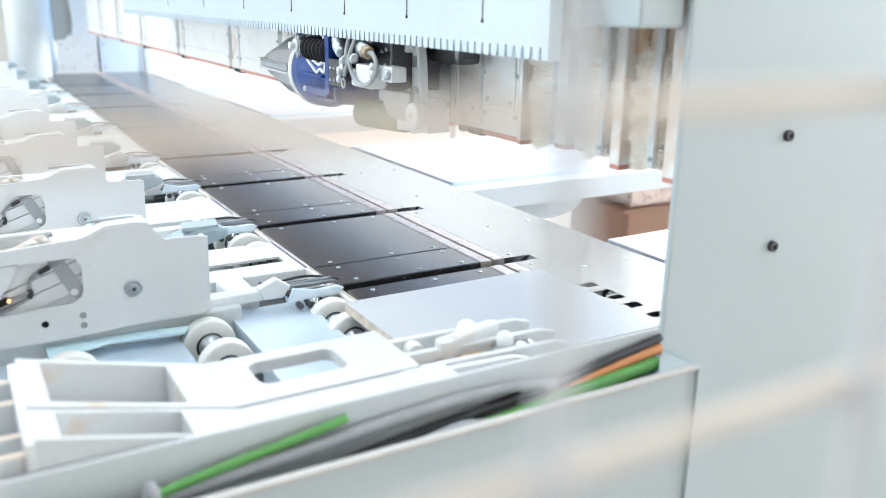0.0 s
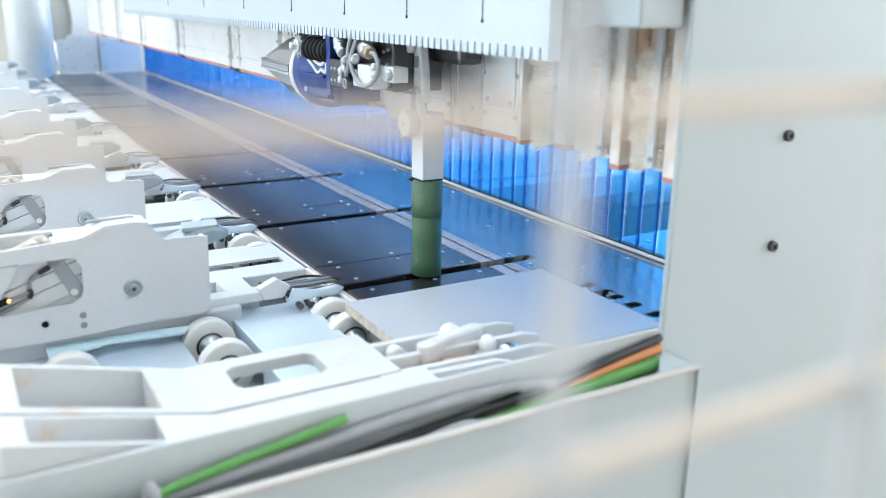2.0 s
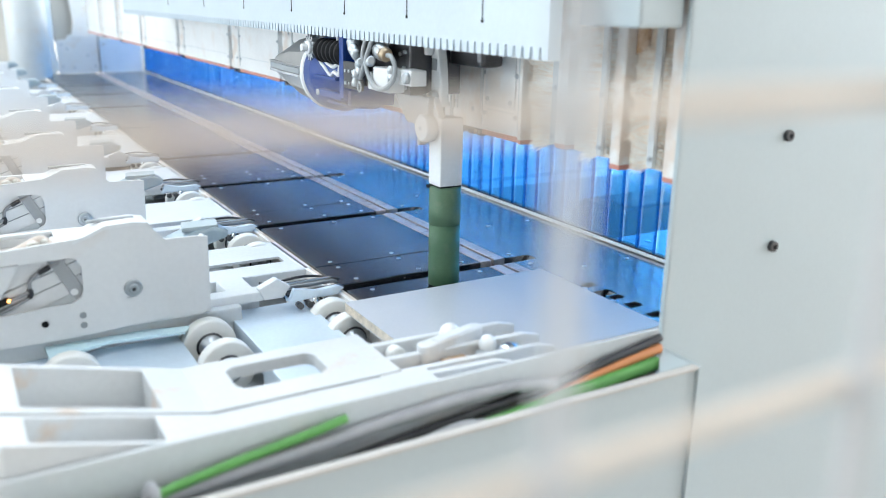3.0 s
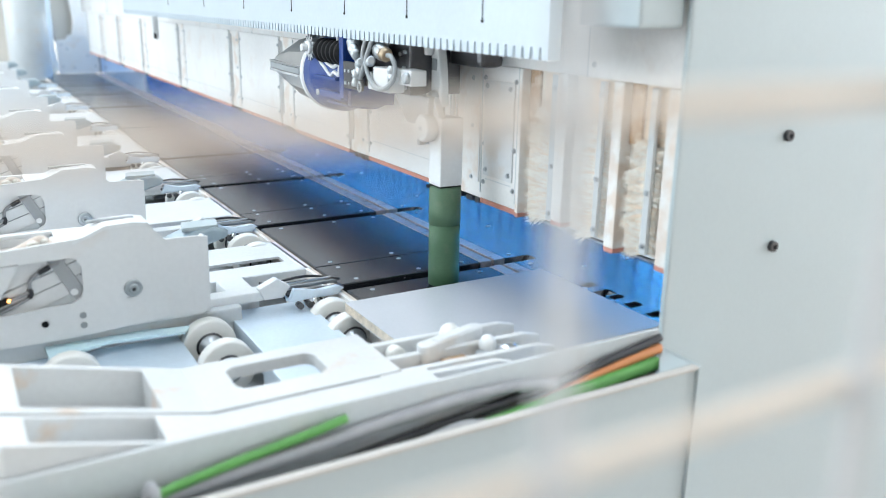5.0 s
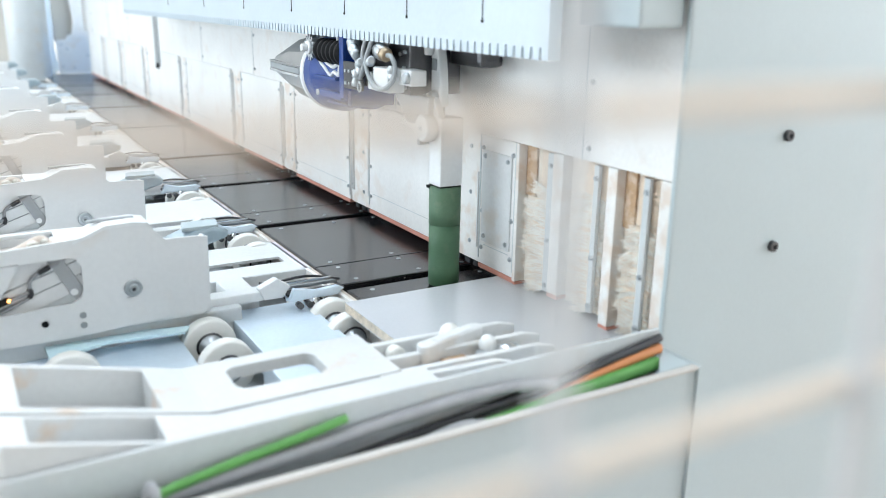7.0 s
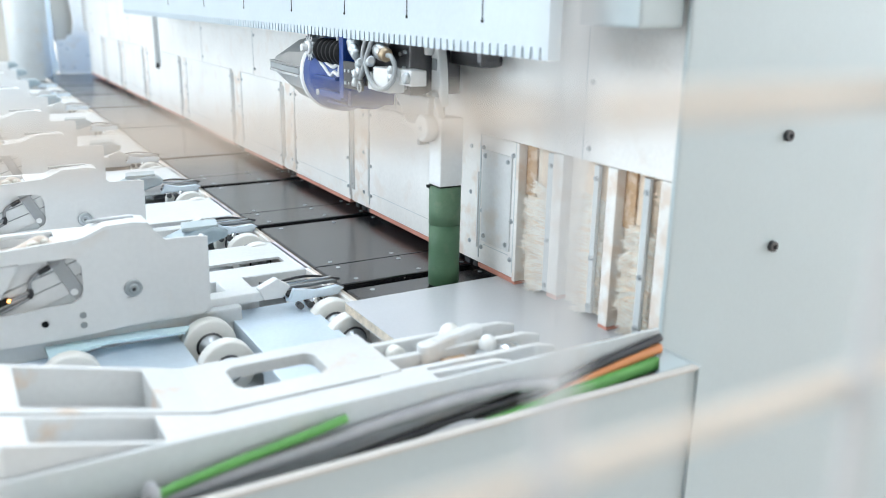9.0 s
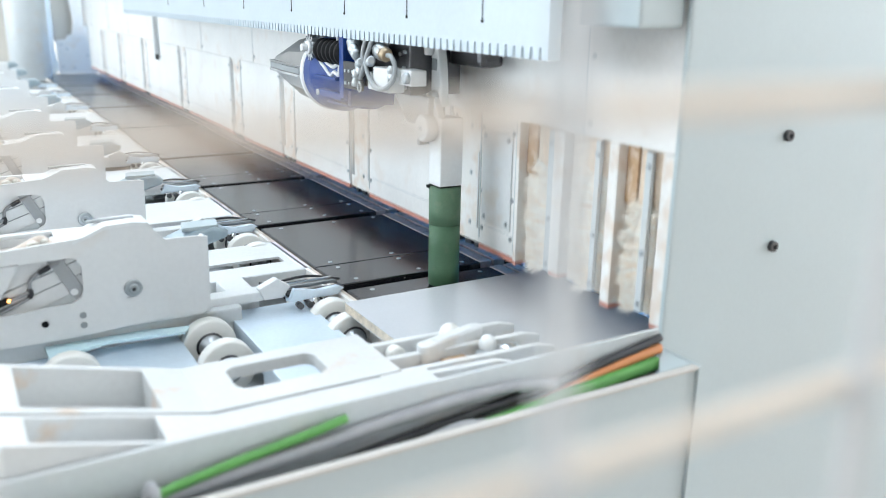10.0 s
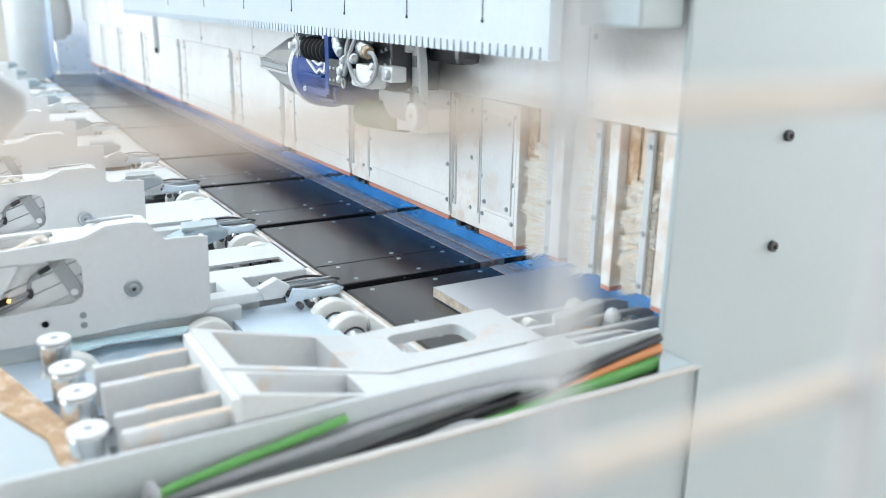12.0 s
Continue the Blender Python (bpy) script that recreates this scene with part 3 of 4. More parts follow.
part("hood_rim", prism(BM(), [(CX - 0.0955, 2.01), (CX - 0.0915, 2.13), (CX - 0.0805, 2.26), (CX - 0.06, 2.26), (CX - 0.06, 2.01)], "z", AZ - 0.012, AZ - 0.005, 0.001), CHROME, car, "bright edge along the hood")
# raised strip; the shade of an indented groove is put into its grey
part("hood_groove", prism(BM(), [(CX - 0.0945, 2.01), (CX - 0.0905, 2.13), (CX - 0.0790, 2.258), (CX - 0.06, 2.258), (CX - 0.06, 2.01)], "z", AZ - 0.004, AZ + 0.010), HOSE_AND_SHADE, car, "grey strip that paints the shaded groove along the hood")
part("hood_rim", prism(BM(), [(CX - 0.0955, 2.01), (CX - 0.0915, 2.13), (CX - 0.0805, 2.26), (CX - 0.06, 2.26), (CX - 0.06, 2.01)], "z", AZ + 0.011, AZ + 0.016, 0.001), HOOD, car)
px, py, pz = 0.784, 1.952, 1.4155
gear = []
for k in range(14):
    for da, u in ((-0.17, 0.0215), (-0.07, 0.031), (0.07, 0.031), (0.17, 0.0215)):
        a = 2 * math.pi * k / 14 + da
        gear.append((py + u * math.cos(a), pz + u * math.sin(a)))
bm = prism(BM(), gear, "x", px - 0.010, px + 0.008)
part("pinion", bm, STEEL, car, "small toothed steel pinion")
bm = BM()
rod(bm, (px - 0.016, py, pz), (px - 0.010, py, pz), 0.016, seg=20, bev=0.002)
rod(bm, (px - 0.030, py, pz), (px - 0.016, py, pz), 0.009, seg=14, bev=0.0015)
part("pinion_hub", bm, WHITE_CLEAN, car, "white hub washer")
rings = [(0.0, 0.020)]
for k in range(6):
    a = 0.06 + 0.155 * k
    rings += [(a, 0.020), (a + 0.01, 0.028), (a + 0.08, 0.028), (a + 0.09, 0.020)]
bm = turned(BM(), (px + 0.008, py - 0.036, pz - 0.004), (px + 0.008, py - 0.19, pz - 0.004), rings + [(1.0, 0.020)], 24)
part("drive_shaft", bm, DARK, car, "black ringed drive shaft")
bm = BM()
hose(bm, [(0.788, 1.812, 1.446), (0.786, 1.803, 1.42), (0.786, 1.806, 1.393), (0.786, 1.835, 1.378), (0.786, 1.87, 1.384), (0.786, 1.905, 1.396), (0.787, 1.915, 1.386), (0.786, 1.885, 1.372), (0.785, 1.85, 1.358), (0.785, 1.83, 1.366), (0.786, 1.806, 1.362), (0.786, 1.800, 1.385)], 0.0045)
part("cast_spider", bm, WHITE_CLEAN, car, "white cast lever with open loops")
part("mounting_block", box(BM(), 0.805, CX + 0.06, 1.50, 1.80, 1.345, 1.452, 0.004), DARK_STEEL, car, "dark steel mounting block with screw holes")
for k in range(4):
    part("block_screw", rod(BM(), (0.799, 1.645 + 0.016 * (k % 2), 1.365 + 0.012 * k), (0.806, 1.645 + 0.016 * (k % 2), 1.365 + 0.012 * k), 0.004, seg=8), STEEL, car)
for y, z in ((1.535, 1.425), (1.56, 1.405), (1.52, 1.398), (1.515, 1.43), (1.53, 1.36), (1.515, 1.36)):
    part("block_screw", rod(BM(), (0.799, y, z), (0.806, y, z), 0.004, seg=8), STEEL, car)
part("lower_guard", prism(BM(), [(1.62, 1.345), (1.47, 1.345), (1.47, 1.285), (1.56, 1.285)], "x", 0.83, 0.87, 0.003), HOOD, car)
part("valve_body", box(BM(), 0.762, 0.80, 1.512, 1.580, 1.350, 1.398, 0.004), WHITE_CLEAN, car, "pale valve body")
part("valve_cap", box(BM(), 0.766, 0.80, 1.592, 1.612, 1.350, 1.385, 0.003), GREY_PAINT, car)
part("fitting", turned(BM(), (0.79, 1.735, 1.446), (0.776, 1.675, 1.402), [(0, 0.012), (0.15, 0.0165), (0.5, 0.0165), (0.55, 0.012), (0.8, 0.012), (0.85, 0.0095), (1, 0.0095)], 22), STEEL, car, "grey threaded hose fitting")
part("fitting", turned(BM(), (0.776, 1.675, 1.404), (0.768, 1.648, 1.374), [(0, 0.008), (0.3, 0.011), (0.7, 0.011), (1, 0.007)], 18), STEEL, car, "grey threaded hose fitting")
part("fitting", turned(BM(), (0.79, 1.605, 1.428), (0.772, 1.545, 1.424), [(0, 0.012), (0.1, 0.017), (0.6, 0.017), (0.65, 0.0145), (1, 0.0145)], 22), STEEL, car, "grey threaded hose fitting")
part("brass_nut", turned(BM(), (0.774, 1.553, 1.4245), (0.768, 1.526, 1.422), [(0, 0.015), (0.6, 0.015), (1, 0.011)], 8), BRASS, car, "dull brass nut")
part("hose", hose(BM(), [(0.768, 1.526, 1.423), (0.764, 1.498, 1.420), (0.762, 1.480, 1.398), (0.758, 1.488, 1.374), (0.756, 1.522, 1.358), (0.756, 1.560, 1.360), (0.757, 1.592, 1.382), (0.762, 1.612, 1.408), (0.776, 1.612, 1.446)], 0.0047), HOSE_AND_SHADE, car, "grey looped air hose")
part("hose", hose(BM(), [(0.776, 1.640, 1.45), (0.768, 1.640, 1.42), (0.764, 1.628, 1.395), (0.762, 1.640, 1.368)], 0.0047), HOSE_AND_SHADE, car, "grey air hose")
plate_ = part("perforated_plate", box(BM(), 0.770, 0.778, 1.655, 1.745, 1.340, 1.398, 0.002), DARK_STEEL, car, "dark plate with rows of screws")
for k in range(8):
    part("plate_screw", rod(BM(), (0.766, 1.672 + 0.019 * (k % 4), 1.352 + 0.026 * (k // 4)), (0.771, 1.672 + 0.019 * (k % 4), 1.352 + 0.026 * (k // 4)), 0.0036, seg=8), STEEL, plate_)
for p_, q_, r_ in (((0.772, 1.700, 1.430), (0.764, 1.660, 1.414), 0.012), ((0.766, 1.655, 1.398), (0.760, 1.630, 1.404), 0.009), ((0.764, 1.662, 1.386), (0.760, 1.662, 1.350), 0.0085), ((0.766, 1.600, 1.404), (0.760, 1.580, 1.410), 0.010), ((0.764, 1.500, 1.404), (0.762, 1.494, 1.376), 0.009)):
    part("fitting", turned(BM(), p_, q_, [(0, r_ * 0.7), (0.12, r_), (0.45, r_), (0.5, r_ * 0.75), (0.6, r_ * 0.75), (0.65, r_ * 0.95), (0.95, r_ * 0.95), (1, r_ * 0.6)], 18), STEEL, car, "grey threaded hose fitting")
part("ring_bolt", hose(BM(), [(0.760, 1.640 + 0.008 * math.cos(2 * math.pi * q / 10), 1.352 + 0.010 * math.sin(2 * math.pi * q / 10)) for q in range(11)], 0.002, seg=6, steps=3), STEEL, car)
part("piston", rod(BM(), (0.79, 1.56, 1.385), (0.79, 1.45, 1.385), 0.008, seg=16), CHROME, car, "bright piston rod")
part("clevis", box(BM(), 0.772, 0.806, 1.434, 1.488, 1.370, 1.400, 0.003), WHITE_CLEAN, car, "white clevis block")
part("clevis_pin", turned(BM(), (0.762, 1.447, 1.385), (0.775, 1.447, 1.385), [(0, 0.008), (0.3, 0.011), (1, 0.011)], 16), STEEL, car)
part("hanger", prism(BM(), [(1.535, 1.455), (1.480, 1.455), (1.468, 1.40), (1.462, 1.325), (1.500, 1.322), (1.520, 1.36)], "x", CX - 0.008, CX + 0.012, 0.004), WHITE_CLEAN, car, "white hanger plate")
part("hanger_slot", box(BM(), CX - 0.0105, CX - 0.008, 1.478, 1.496, 1.395, 1.418, 0.001), HOSE_AND_SHADE, car, "grey square slot")
part("hanger_boss", turned(BM(), (CX - 0.026, 1.505, 1.438), (CX - 0.008, 1.505, 1.438), [(0, 0.012), (0.15, 0.015), (1, 0.016)], 24), WHITE_CLEAN, car, "white round boss")
part("hanger_boss", turned(BM(), (CX - 0.020, 1.482, 1.345), (CX - 0.008, 1.482, 1.345), [(0, 0.009), (0.2, 0.011), (1, 0.012)], 24), STEEL, car, "grey pivot boss")
part("hanger_rib", prism(BM(), [(1.535, 1.452), (1.528, 1.452), (1.512, 1.36), (1.494, 1.326), (1.500, 1.322), (1.520, 1.36)], "x", CX - 0.020, CX - 0.008, 0.001), GREY_PAINT, car)
part("rear_guard", box(BM(), CX + 0.03, CX + 0.085, 1.38, 1.50, 1.405, 1.455, 0.012), DARK_STEEL, car)
# the lever, and the swinging arm drawn hanging down; it turns about its pivot disc
HX, HY_, HZ_ = CX + 0.008, 1.474, 1.284
part("lever", prism(BM(), [(1.520, 1.350), (1.475, 1.352), (1.452, 1.312), (1.452, 1.27), (1.482, 1.256), (1.508, 1.30)], "x", HX - 0.028, HX - 0.012, 0.004), WHITE_CLEAN, car, "white cranked lever")
part("lever_bolt", turned(BM(), (HX - 0.036, 1.502, 1.338), (HX - 0.02, 1.502, 1.338), [(0, 0.008), (0.2, 0.010), (1, 0.010)], 16), STEEL, car)
arm = part("swing_arm", box(BM(), HX - 0.026, HX + 0.026, 1.442, 1.490, 1.1665, 1.305, 0.003), WHITE_CLEAN, car, "white square arm", base=(HX, HY_, HZ_))
part("pivot_disc", turned(BM(), (HX - 0.052, 1.478, 1.283), (HX - 0.026, 1.478, 1.283), [(0, 0.024), (0.15, 0.028), (0.85, 0.028), (1, 0.026)], 32), WHITE_CLEAN, arm, "white pivot disc")
part("disc_screw", rod(BM(), (HX - 0.0545, 1.478, 1.283), (HX - 0.050, 1.478, 1.283), 0.005, seg=6), STEEL, arm)
part("lock_bolt", rod(BM(), (HX - 0.046, 1.498, 1.252), (HX - 0.02, 1.498, 1.252), 0.0065, seg=6), STEEL, arm, "grey hexagon bolt")
part("arm_line", box(BM(), HX - 0.0245, HX + 0.0245, 1.4435, 1.4885, 1.1645, 1.1665), DARK, arm)
bm = BM()
turned(bm, (HX, 1.466, 0.9535), (HX, 1.466, 1.085), [(0, 0.030), (0.012, 0.0325), (0.30, 0.0325), (0.305, 0.0322), (0.62, 0.0323), (1, 0.0325)], 40)
part("roller", bm, GREEN, arm, "matt green rubber roller sleeve")
part("roller_top", turned(BM(), (HX, 1.466, 1.085), (HX, 1.466, 1.1645), [(0, 0.0328), (0.45, 0.0330), (0.46, 0.0327), (0.97, 0.0328), (0.985, 0.032), (1, 0.030)], 40), GREEN_WORN, arm, "paler worn green upper sleeve")
part("roller_notch", box(BM(), HX - 0.034, HX - 0.024, 1.474, 1.486, 1.1600, 1.1655, 0.001), DARK, arm)

# ---- right-hand column ----
col = thing("machine_column", (1.3, 0.95, 0.0), "pale grey painted machine column with two socket bolts", "column")
part("front_plate", box(BM(), 0.938, 2.8, 0.90, 0.910, 0.0, 2.3, 0.005), COLUMN_PAINT, col)
part("box_section", box(BM(), 1.27, 1.70, 0.910, 1.02, 0.0, 2.3, 0.005), COLUMN_PAINT, col)
for x, z in ((1.178, 1.328), (1.174, 1.142)):
    bm = BM()
    turned(bm, (x, 0.8998, z), (x, 0.892, z), [(0, 0.0095), (0.8, 0.0095), (1, 0.0085)], 18)
    b = part("socket_bolt", bm, DARK_STEEL, col, "black socket head bolt")
    part("socket", rod(BM(), (x, 0.8922, z), (x, 0.8912, z), 0.0045, seg=6), DARK, b)

# ---- machine end far away ----
end = thing("end_frame", (0.8, 7.1, 0.0), "white end frame with bolted plates behind the table", "end frame")
part("plate", prism(BM(), [(0.79, TOP), (0.79, 1.19), (0.86, 1.20), (0.87, 1.23), (1.08, 1.23), (1.08, TOP)], "y", 7.01, 7.03, 0.003), WHITE, end, "white plate with notched top")
part("plate", box(BM(), 1.085, 1.46, 7.01, 7.03, TOP, 1.20, 0.003), SHEET, end, "shiny steel end plate")
part("plate_gap", box(BM(), 1.079, 1.086, 7.006, 7.012, TOP, 1.22), DARK, end, "dark joint between the end plates")
part("curtain_guide", box(BM(), 1.392, 1.402, 6.985, 7.008, TOP, 1.22, 0.002), WHITE_CLEAN, end, "white upright guide of the curtain")
part("guide_gap", box(BM(), 1.403, 1.412, 6.990, 7.008, TOP, 1.22), DARK, end)
part("post", box(BM(), 0.70, 0.78, 7.06, 7.16, 0, 2.4, 0.006), SHEET, end, "grey post")
part("brace", prism(BM(), [(0.70, 1.45), (0.72, 1.45), (0.80, 0.97), (0.78, 0.97)], "y", 7.02, 7.05), SHEET, end)
part("back_panel", box(BM(), 0.79, 0.925, 7.10, 7.16, 1.18, 2.3, 0.006), CREAM_GREY, end, "grey upright panel")
part("back_panel", prism(BM(), [(0.90, 1.18), (0.93, 1.32), (0.905, 1.55), (0.88, 1.7), (0.88, 2.3), (1.6, 2.3), (1.6, 1.18)], "y", 7.075, 7.098, 0.003), WHITE, end, "white notched panel")
for x, z in ((0.82, 1.16), (0.82, 1.0), (0.86, 1.13), (1.0, 1.08), (1.05, 1.0), (0.9, 0.99), (1.12, 1.16), (1.12, 0.99), (1.40, 1.16), (1.40, 0.99)):
    part("screw", rod(BM(), (x, 7.012, z), (x, 7.004, z), 0.008, seg=10), STEEL, end)
# added backdrop: stands for a beige-grey wall and covers the overbright hall wall
far = thing("control_cabinet", (-0.6, 8.8, 0.0), "added cream grey backdrop standing for the wall behind the machine end", "cabinet")
part("body", box(BM(), -2.6, 0.95, 8.6, 9.2, 0.06, 2.6, 0.01), CREAM_GREY, far)
part("plinth", box(BM(), -2.55, 0.90, 8.64, 9.16, 0.0, 0.06), DARK, far)
for k in range(4):
    part("cabinet_door", box(BM(), -2.56 + 0.87 * k, -1.72 + 0.87 * k, 8.585, 8.6, 0.12, 2.54, 0.004), CREAM_GREY, far, "plain cream grey panel of the backdrop")
fc = thing("round_pillar", (0.61, 6.8, 0.0), "white round pillar at the far end", "pillar")
part("shaft", rod(BM(), (0.585, 6.8, 0.0), (0.585, 6.8, 2.6), 0.135, seg=40), GREY_PAINT, fc)
part("base_ring", rod(BM(), (0.585, 6.8, 0.0), (0.585, 6.8, 0.04), 0.18, seg=40, bev=0.004), GREY_PAINT, fc)

# ---- clamp stations in front of the table ----
def window_plate(bm, y0, y1):
    """The clamp's side plate with its slanted cut-out, in strips round the opening."""
    prism(bm, [(0.184, 0.9575), (0.30, 0.966), (0.386, 0.964), (0.388, 1.108), (0.372, 1.111), (0.312, 1.112), (0.300, 1.124), (0.288, 1.140), (0.262, 1.146), (0.213, 1.144), (0.184, 1.1315)], "y", y0, y1)
    prism(bm, [(-0.32, 1.096), (0.170, 1.099), (0.184, 1.094), (0.184, 1.1315), (0.062, 1.124), (-0.32, 1.12)], "y", y0, y1)
    prism(bm, [(-0.32, 0.958), (0.118, 0.955), (0.184, 0.9575), (0.184, 1.022), (0.170, 1.019), (0.05, 1.012), (-0.32, 1.01)], "y", y0, y1)
    prism(bm, [(-0.32, 1.01), (0.022, 1.011), (0.075, 1.097), (-0.32, 1.096)], "y", y0, y1)
    prism(bm, [(0.170, 1.019), (0.184, 1.022), (0.184, 1.094), (0.170, 1.099)], "y", y0, y1)


def make_clamp():
    c = thing("board_clamp", (0.0, 1.546, 0.955), "white painted board clamp with open side cut-outs", "clamp", "clamps along the table")
    s = 1.546
    bm = BM()
    window_plate(bm, s - 0.046, s - 0.040)
    part("side_plate", bm, CLAMP_PAINT, c, "grey white side plate with slanted opening")
    part("rear_plate", box(BM(), -0.32, 0.20, s + 0.050, s + 0.056, 0.958, 1.118, 0.001), CLAMP_PAINT, c)
    part("top_cover", prism(BM(), [(0.160, 1.128), (0.184, 1.135), (0.213, 1.148), (0.262, 1.150), (0.286, 1.146), (0.286, 1.140), (0.262, 1.144), (0.213, 1.142), (0.184, 1.129), (0.160, 1.122)], "y", s - 0.047, s + 0.014), WHITE_CLEAN, c, "white folded top cover")
    part("cover_slot", box(BM(), 0.190, 0.268, s - 0.012, s - 0.001, 1.1462, 1.1512, 0.001), HOSE_AND_SHADE, c, "grey slot in the cover")
    part("lid", box(BM(), -0.32, 0.042, s - 0.047, s + 0.057, 1.1205, 1.126, 0.001), WHITE_CLEAN, c, "white lid round the opening")
    part("lid", prism(BM(), [(0.138, s - 0.040), (0.160, s - 0.040), (0.184, s + 0.014), (0.262, s + 0.014), (0.215, s + 0.050), (0.150, s + 0.057), (0.138, s + 0.057)], "z", 1.1205, 1.126), WHITE_CLEAN, c)
    part("lid_rim", box(BM(), 0.042, 0.138, s + 0.044, s + 0.057, 1.1205, 1.126), WHITE_CLEAN, c)
    part("inner_tray", box(BM(), 0.00, 0.150, s - 0.0395, s + 0.0495, 1.100, 1.104), CHANNEL, c, "dusty cream inside of the clamp")
    part("tray_side", box(BM(), 0.138, 0.142, s - 0.0395, s + 0.0495, 1.104, 1.1205), HOSE_AND_SHADE, c)
    part("nose", box(BM(), 0.380, 0.386, s - 0.04, s - 0.013, 0.965, 1.106), WHITE_CLEAN, c)
    part("inner_floor", box(BM(), -0.32, 0.38, s - 0.04, s - 0.013, 0.958, 0.964), WHITE_CLEAN, c)
    for lo, hi, m_ in ((0.968, 0.992, CLAMP_PAINT), (0.9925, 0.9965, LEVER_GREY), (0.997, 1.018, CLAMP_PAINT), (1.0185, 1.0225, LEVER_GREY), (1.023, 1.060, CLAMP_PAINT), (0.945, 0.9675, GREY_PAINT)):
        part("inner_rail", prism(BM(), [(-0.16, lo - 0.045), (-0.16, hi - 0.045), (0.168, hi + 0.072), (0.176, lo + 0.072)], "y", s - 0.034 + (0.002 if m_ is LEVER_GREY else 0.0), s + 0.03), m_, c, "slanted aluminium rail inside the clamp")
    part("lever", prism(BM(), [(0.118, 1.098), (0.142, 1.098), (0.182, 1.022), (0.160, 1.016)], "y", s - 0.0385, s - 0.0345, 0.001), LEVER_GREY, c, "grey lever behind the opening")
    part("corner", prism(BM(), [(0.170, 1.099), (0.152, 1.0985), (0.163, 1.095), (0.169, 1.083), (0.170, 1.078)], "y", s - 0.046, s - 0.040), CLAMP_PAINT, c)
    part("corner", prism(BM(), [(0.170, 1.019), (0.170, 1.038), (0.166, 1.027), (0.150, 1.018)], "y", s - 0.046, s - 0.040), CLAMP_PAINT, c)
    part("sensor_cable", hose(BM(), [(0.055, s - 0.036, 1.036), (0.084, s - 0.037, 1.046), (0.090, s - 0.037, 1.066), (0.108, s - 0.037, 1.080), (0.132, s - 0.037, 1.090), (0.15, s - 0.03, 1.098)], 0.0034), CABLE_GREY, c, "grey sensor cable")
    part("sensor_cable", hose(BM(), [(0.104, s - 0.0385, 1.077), (0.122, s - 0.0385, 1.086)], 0.0046, seg=8, steps=2), CABLE_BLACK, c, "black cable sleeve")
    part("sensor_cable", hose(BM(), [(0.086, s - 0.037, 1.036), (0.089, s - 0.037, 1.044), (0.086, s - 0.037, 1.052)], 0.0045, seg=8, steps=3), CABLE_BLACK, c, "black cable plug")
    part("sensor_cable", hose(BM(), [(-0.10, s - 0.034, 0.975), (-0.02, s - 0.036, 1.004), (0.04, s - 0.036, 1.016), (0.086, s - 0.036, 1.036)], 0.003), CABLE_GREY, c, "grey sensor cable")
    part("sensor", rod(BM(), (0.02, s - 0.04, 1.026), (0.055, s - 0.04, 1.038), 0.006, seg=12), DARK, c)
    part("lamp", rod(BM(), (0.054, s - 0.0465, 1.0385), (0.0545, s - 0.0435, 1.0385), 0.0028, seg=10), LED, c, "small glowing amber lamp")
    bm = BM()
    turned(bm, (0.251, s - 0.0465, 1.031), (0.251, s - 0.052, 1.031), [(0, 0.0155), (0.6, 0.0155), (1, 0.0135)], 24)
    bolt = part("pivot_bolt", bm, STEEL, c, "round pivot bolt with washer")
    part("bolt_core", turned(BM(), (0.251, s - 0.052, 1.031), (0.251, s - 0.0565, 1.031), [(0, 0.0088), (0.6, 0.0088), (1, 0.007)], 16), STEEL, bolt)
    part("bolt_socket", rod(BM(), (0.251, s - 0.0566, 1.031), (0.251, s - 0.0570, 1.031), 0.0035, seg=6), DARK_STEEL, bolt)
    for x, z, m_ in ((0.104, 0.988, DARK), (0.165, 0.994, HOSE_AND_SHADE), (0.165, 0.976, HOSE_AND_SHADE)):
        part("hole", rod(BM(), (x, s - 0.0468, z), (x, s - 0.044, z), 0.0058, seg=14), m_, c, "round drilled hole")
    part("wrapped_cable", hose(BM(), [(0.07, s - 0.03, 1.116), (0.095, s - 0.024, 1.126), (0.115, s - 0.022, 1.132), (0.13, s - 0.026, 1.120)], 0.006), PINK, c, "pinkish wrapped cable end")
    part("lever_eye", rod(BM(), (0.1560, s - 0.0390, 1.036), (0.1560, s - 0.0384, 1.036), 0.0062, seg=14), WHITE_CLEAN, c, "pale round eye in the lever")
    part("cable_clump", hose(BM(), [(0.085, s - 0.022, 1.118), (0.10, s - 0.030, 1.128), (0.112, s - 0.020, 1.124), (0.12, s - 0.028, 1.130), (0.128, s - 0.018, 1.116)], 0.0042, seg=8, steps=5), BRISTLE_PALE, c, "pale fibre tape round the cable")
    # the jaw that reaches the slot
    wing = part("jaw_wing", prism(BM(), [(0.300, 1.056), (0.345, 1.083), (0.385, 1.098), (0.425, 1.102), (0.452, 1.092), (0.448, 1.078), (0.405, 1.066), (0.335, 1.052)], "y", s + 0.035, s + 0.090, 0.006), WING, c, "blue grey tapered wing of the clamp")
    part("wing_top", prism(BM(), [(0.362, s + 0.040), (0.432, s + 0.040), (0.440, s + 0.088), (0.372, s + 0.088)], "z", 1.098, 1.105, 0.001), COLUMN_PAINT, wing)
    part("wing_stay", box(BM(), 0.33, 0.385, s + 0.05, s + 0.056, 0.96, 1.062, 0.002), SHEET, c)
    part("jaw_bar", box(BM(), 0.50, 0.668, s + 0.014, s + 0.026, 0.958, 0.968, 0.003), STEEL, c, "steel jaw")
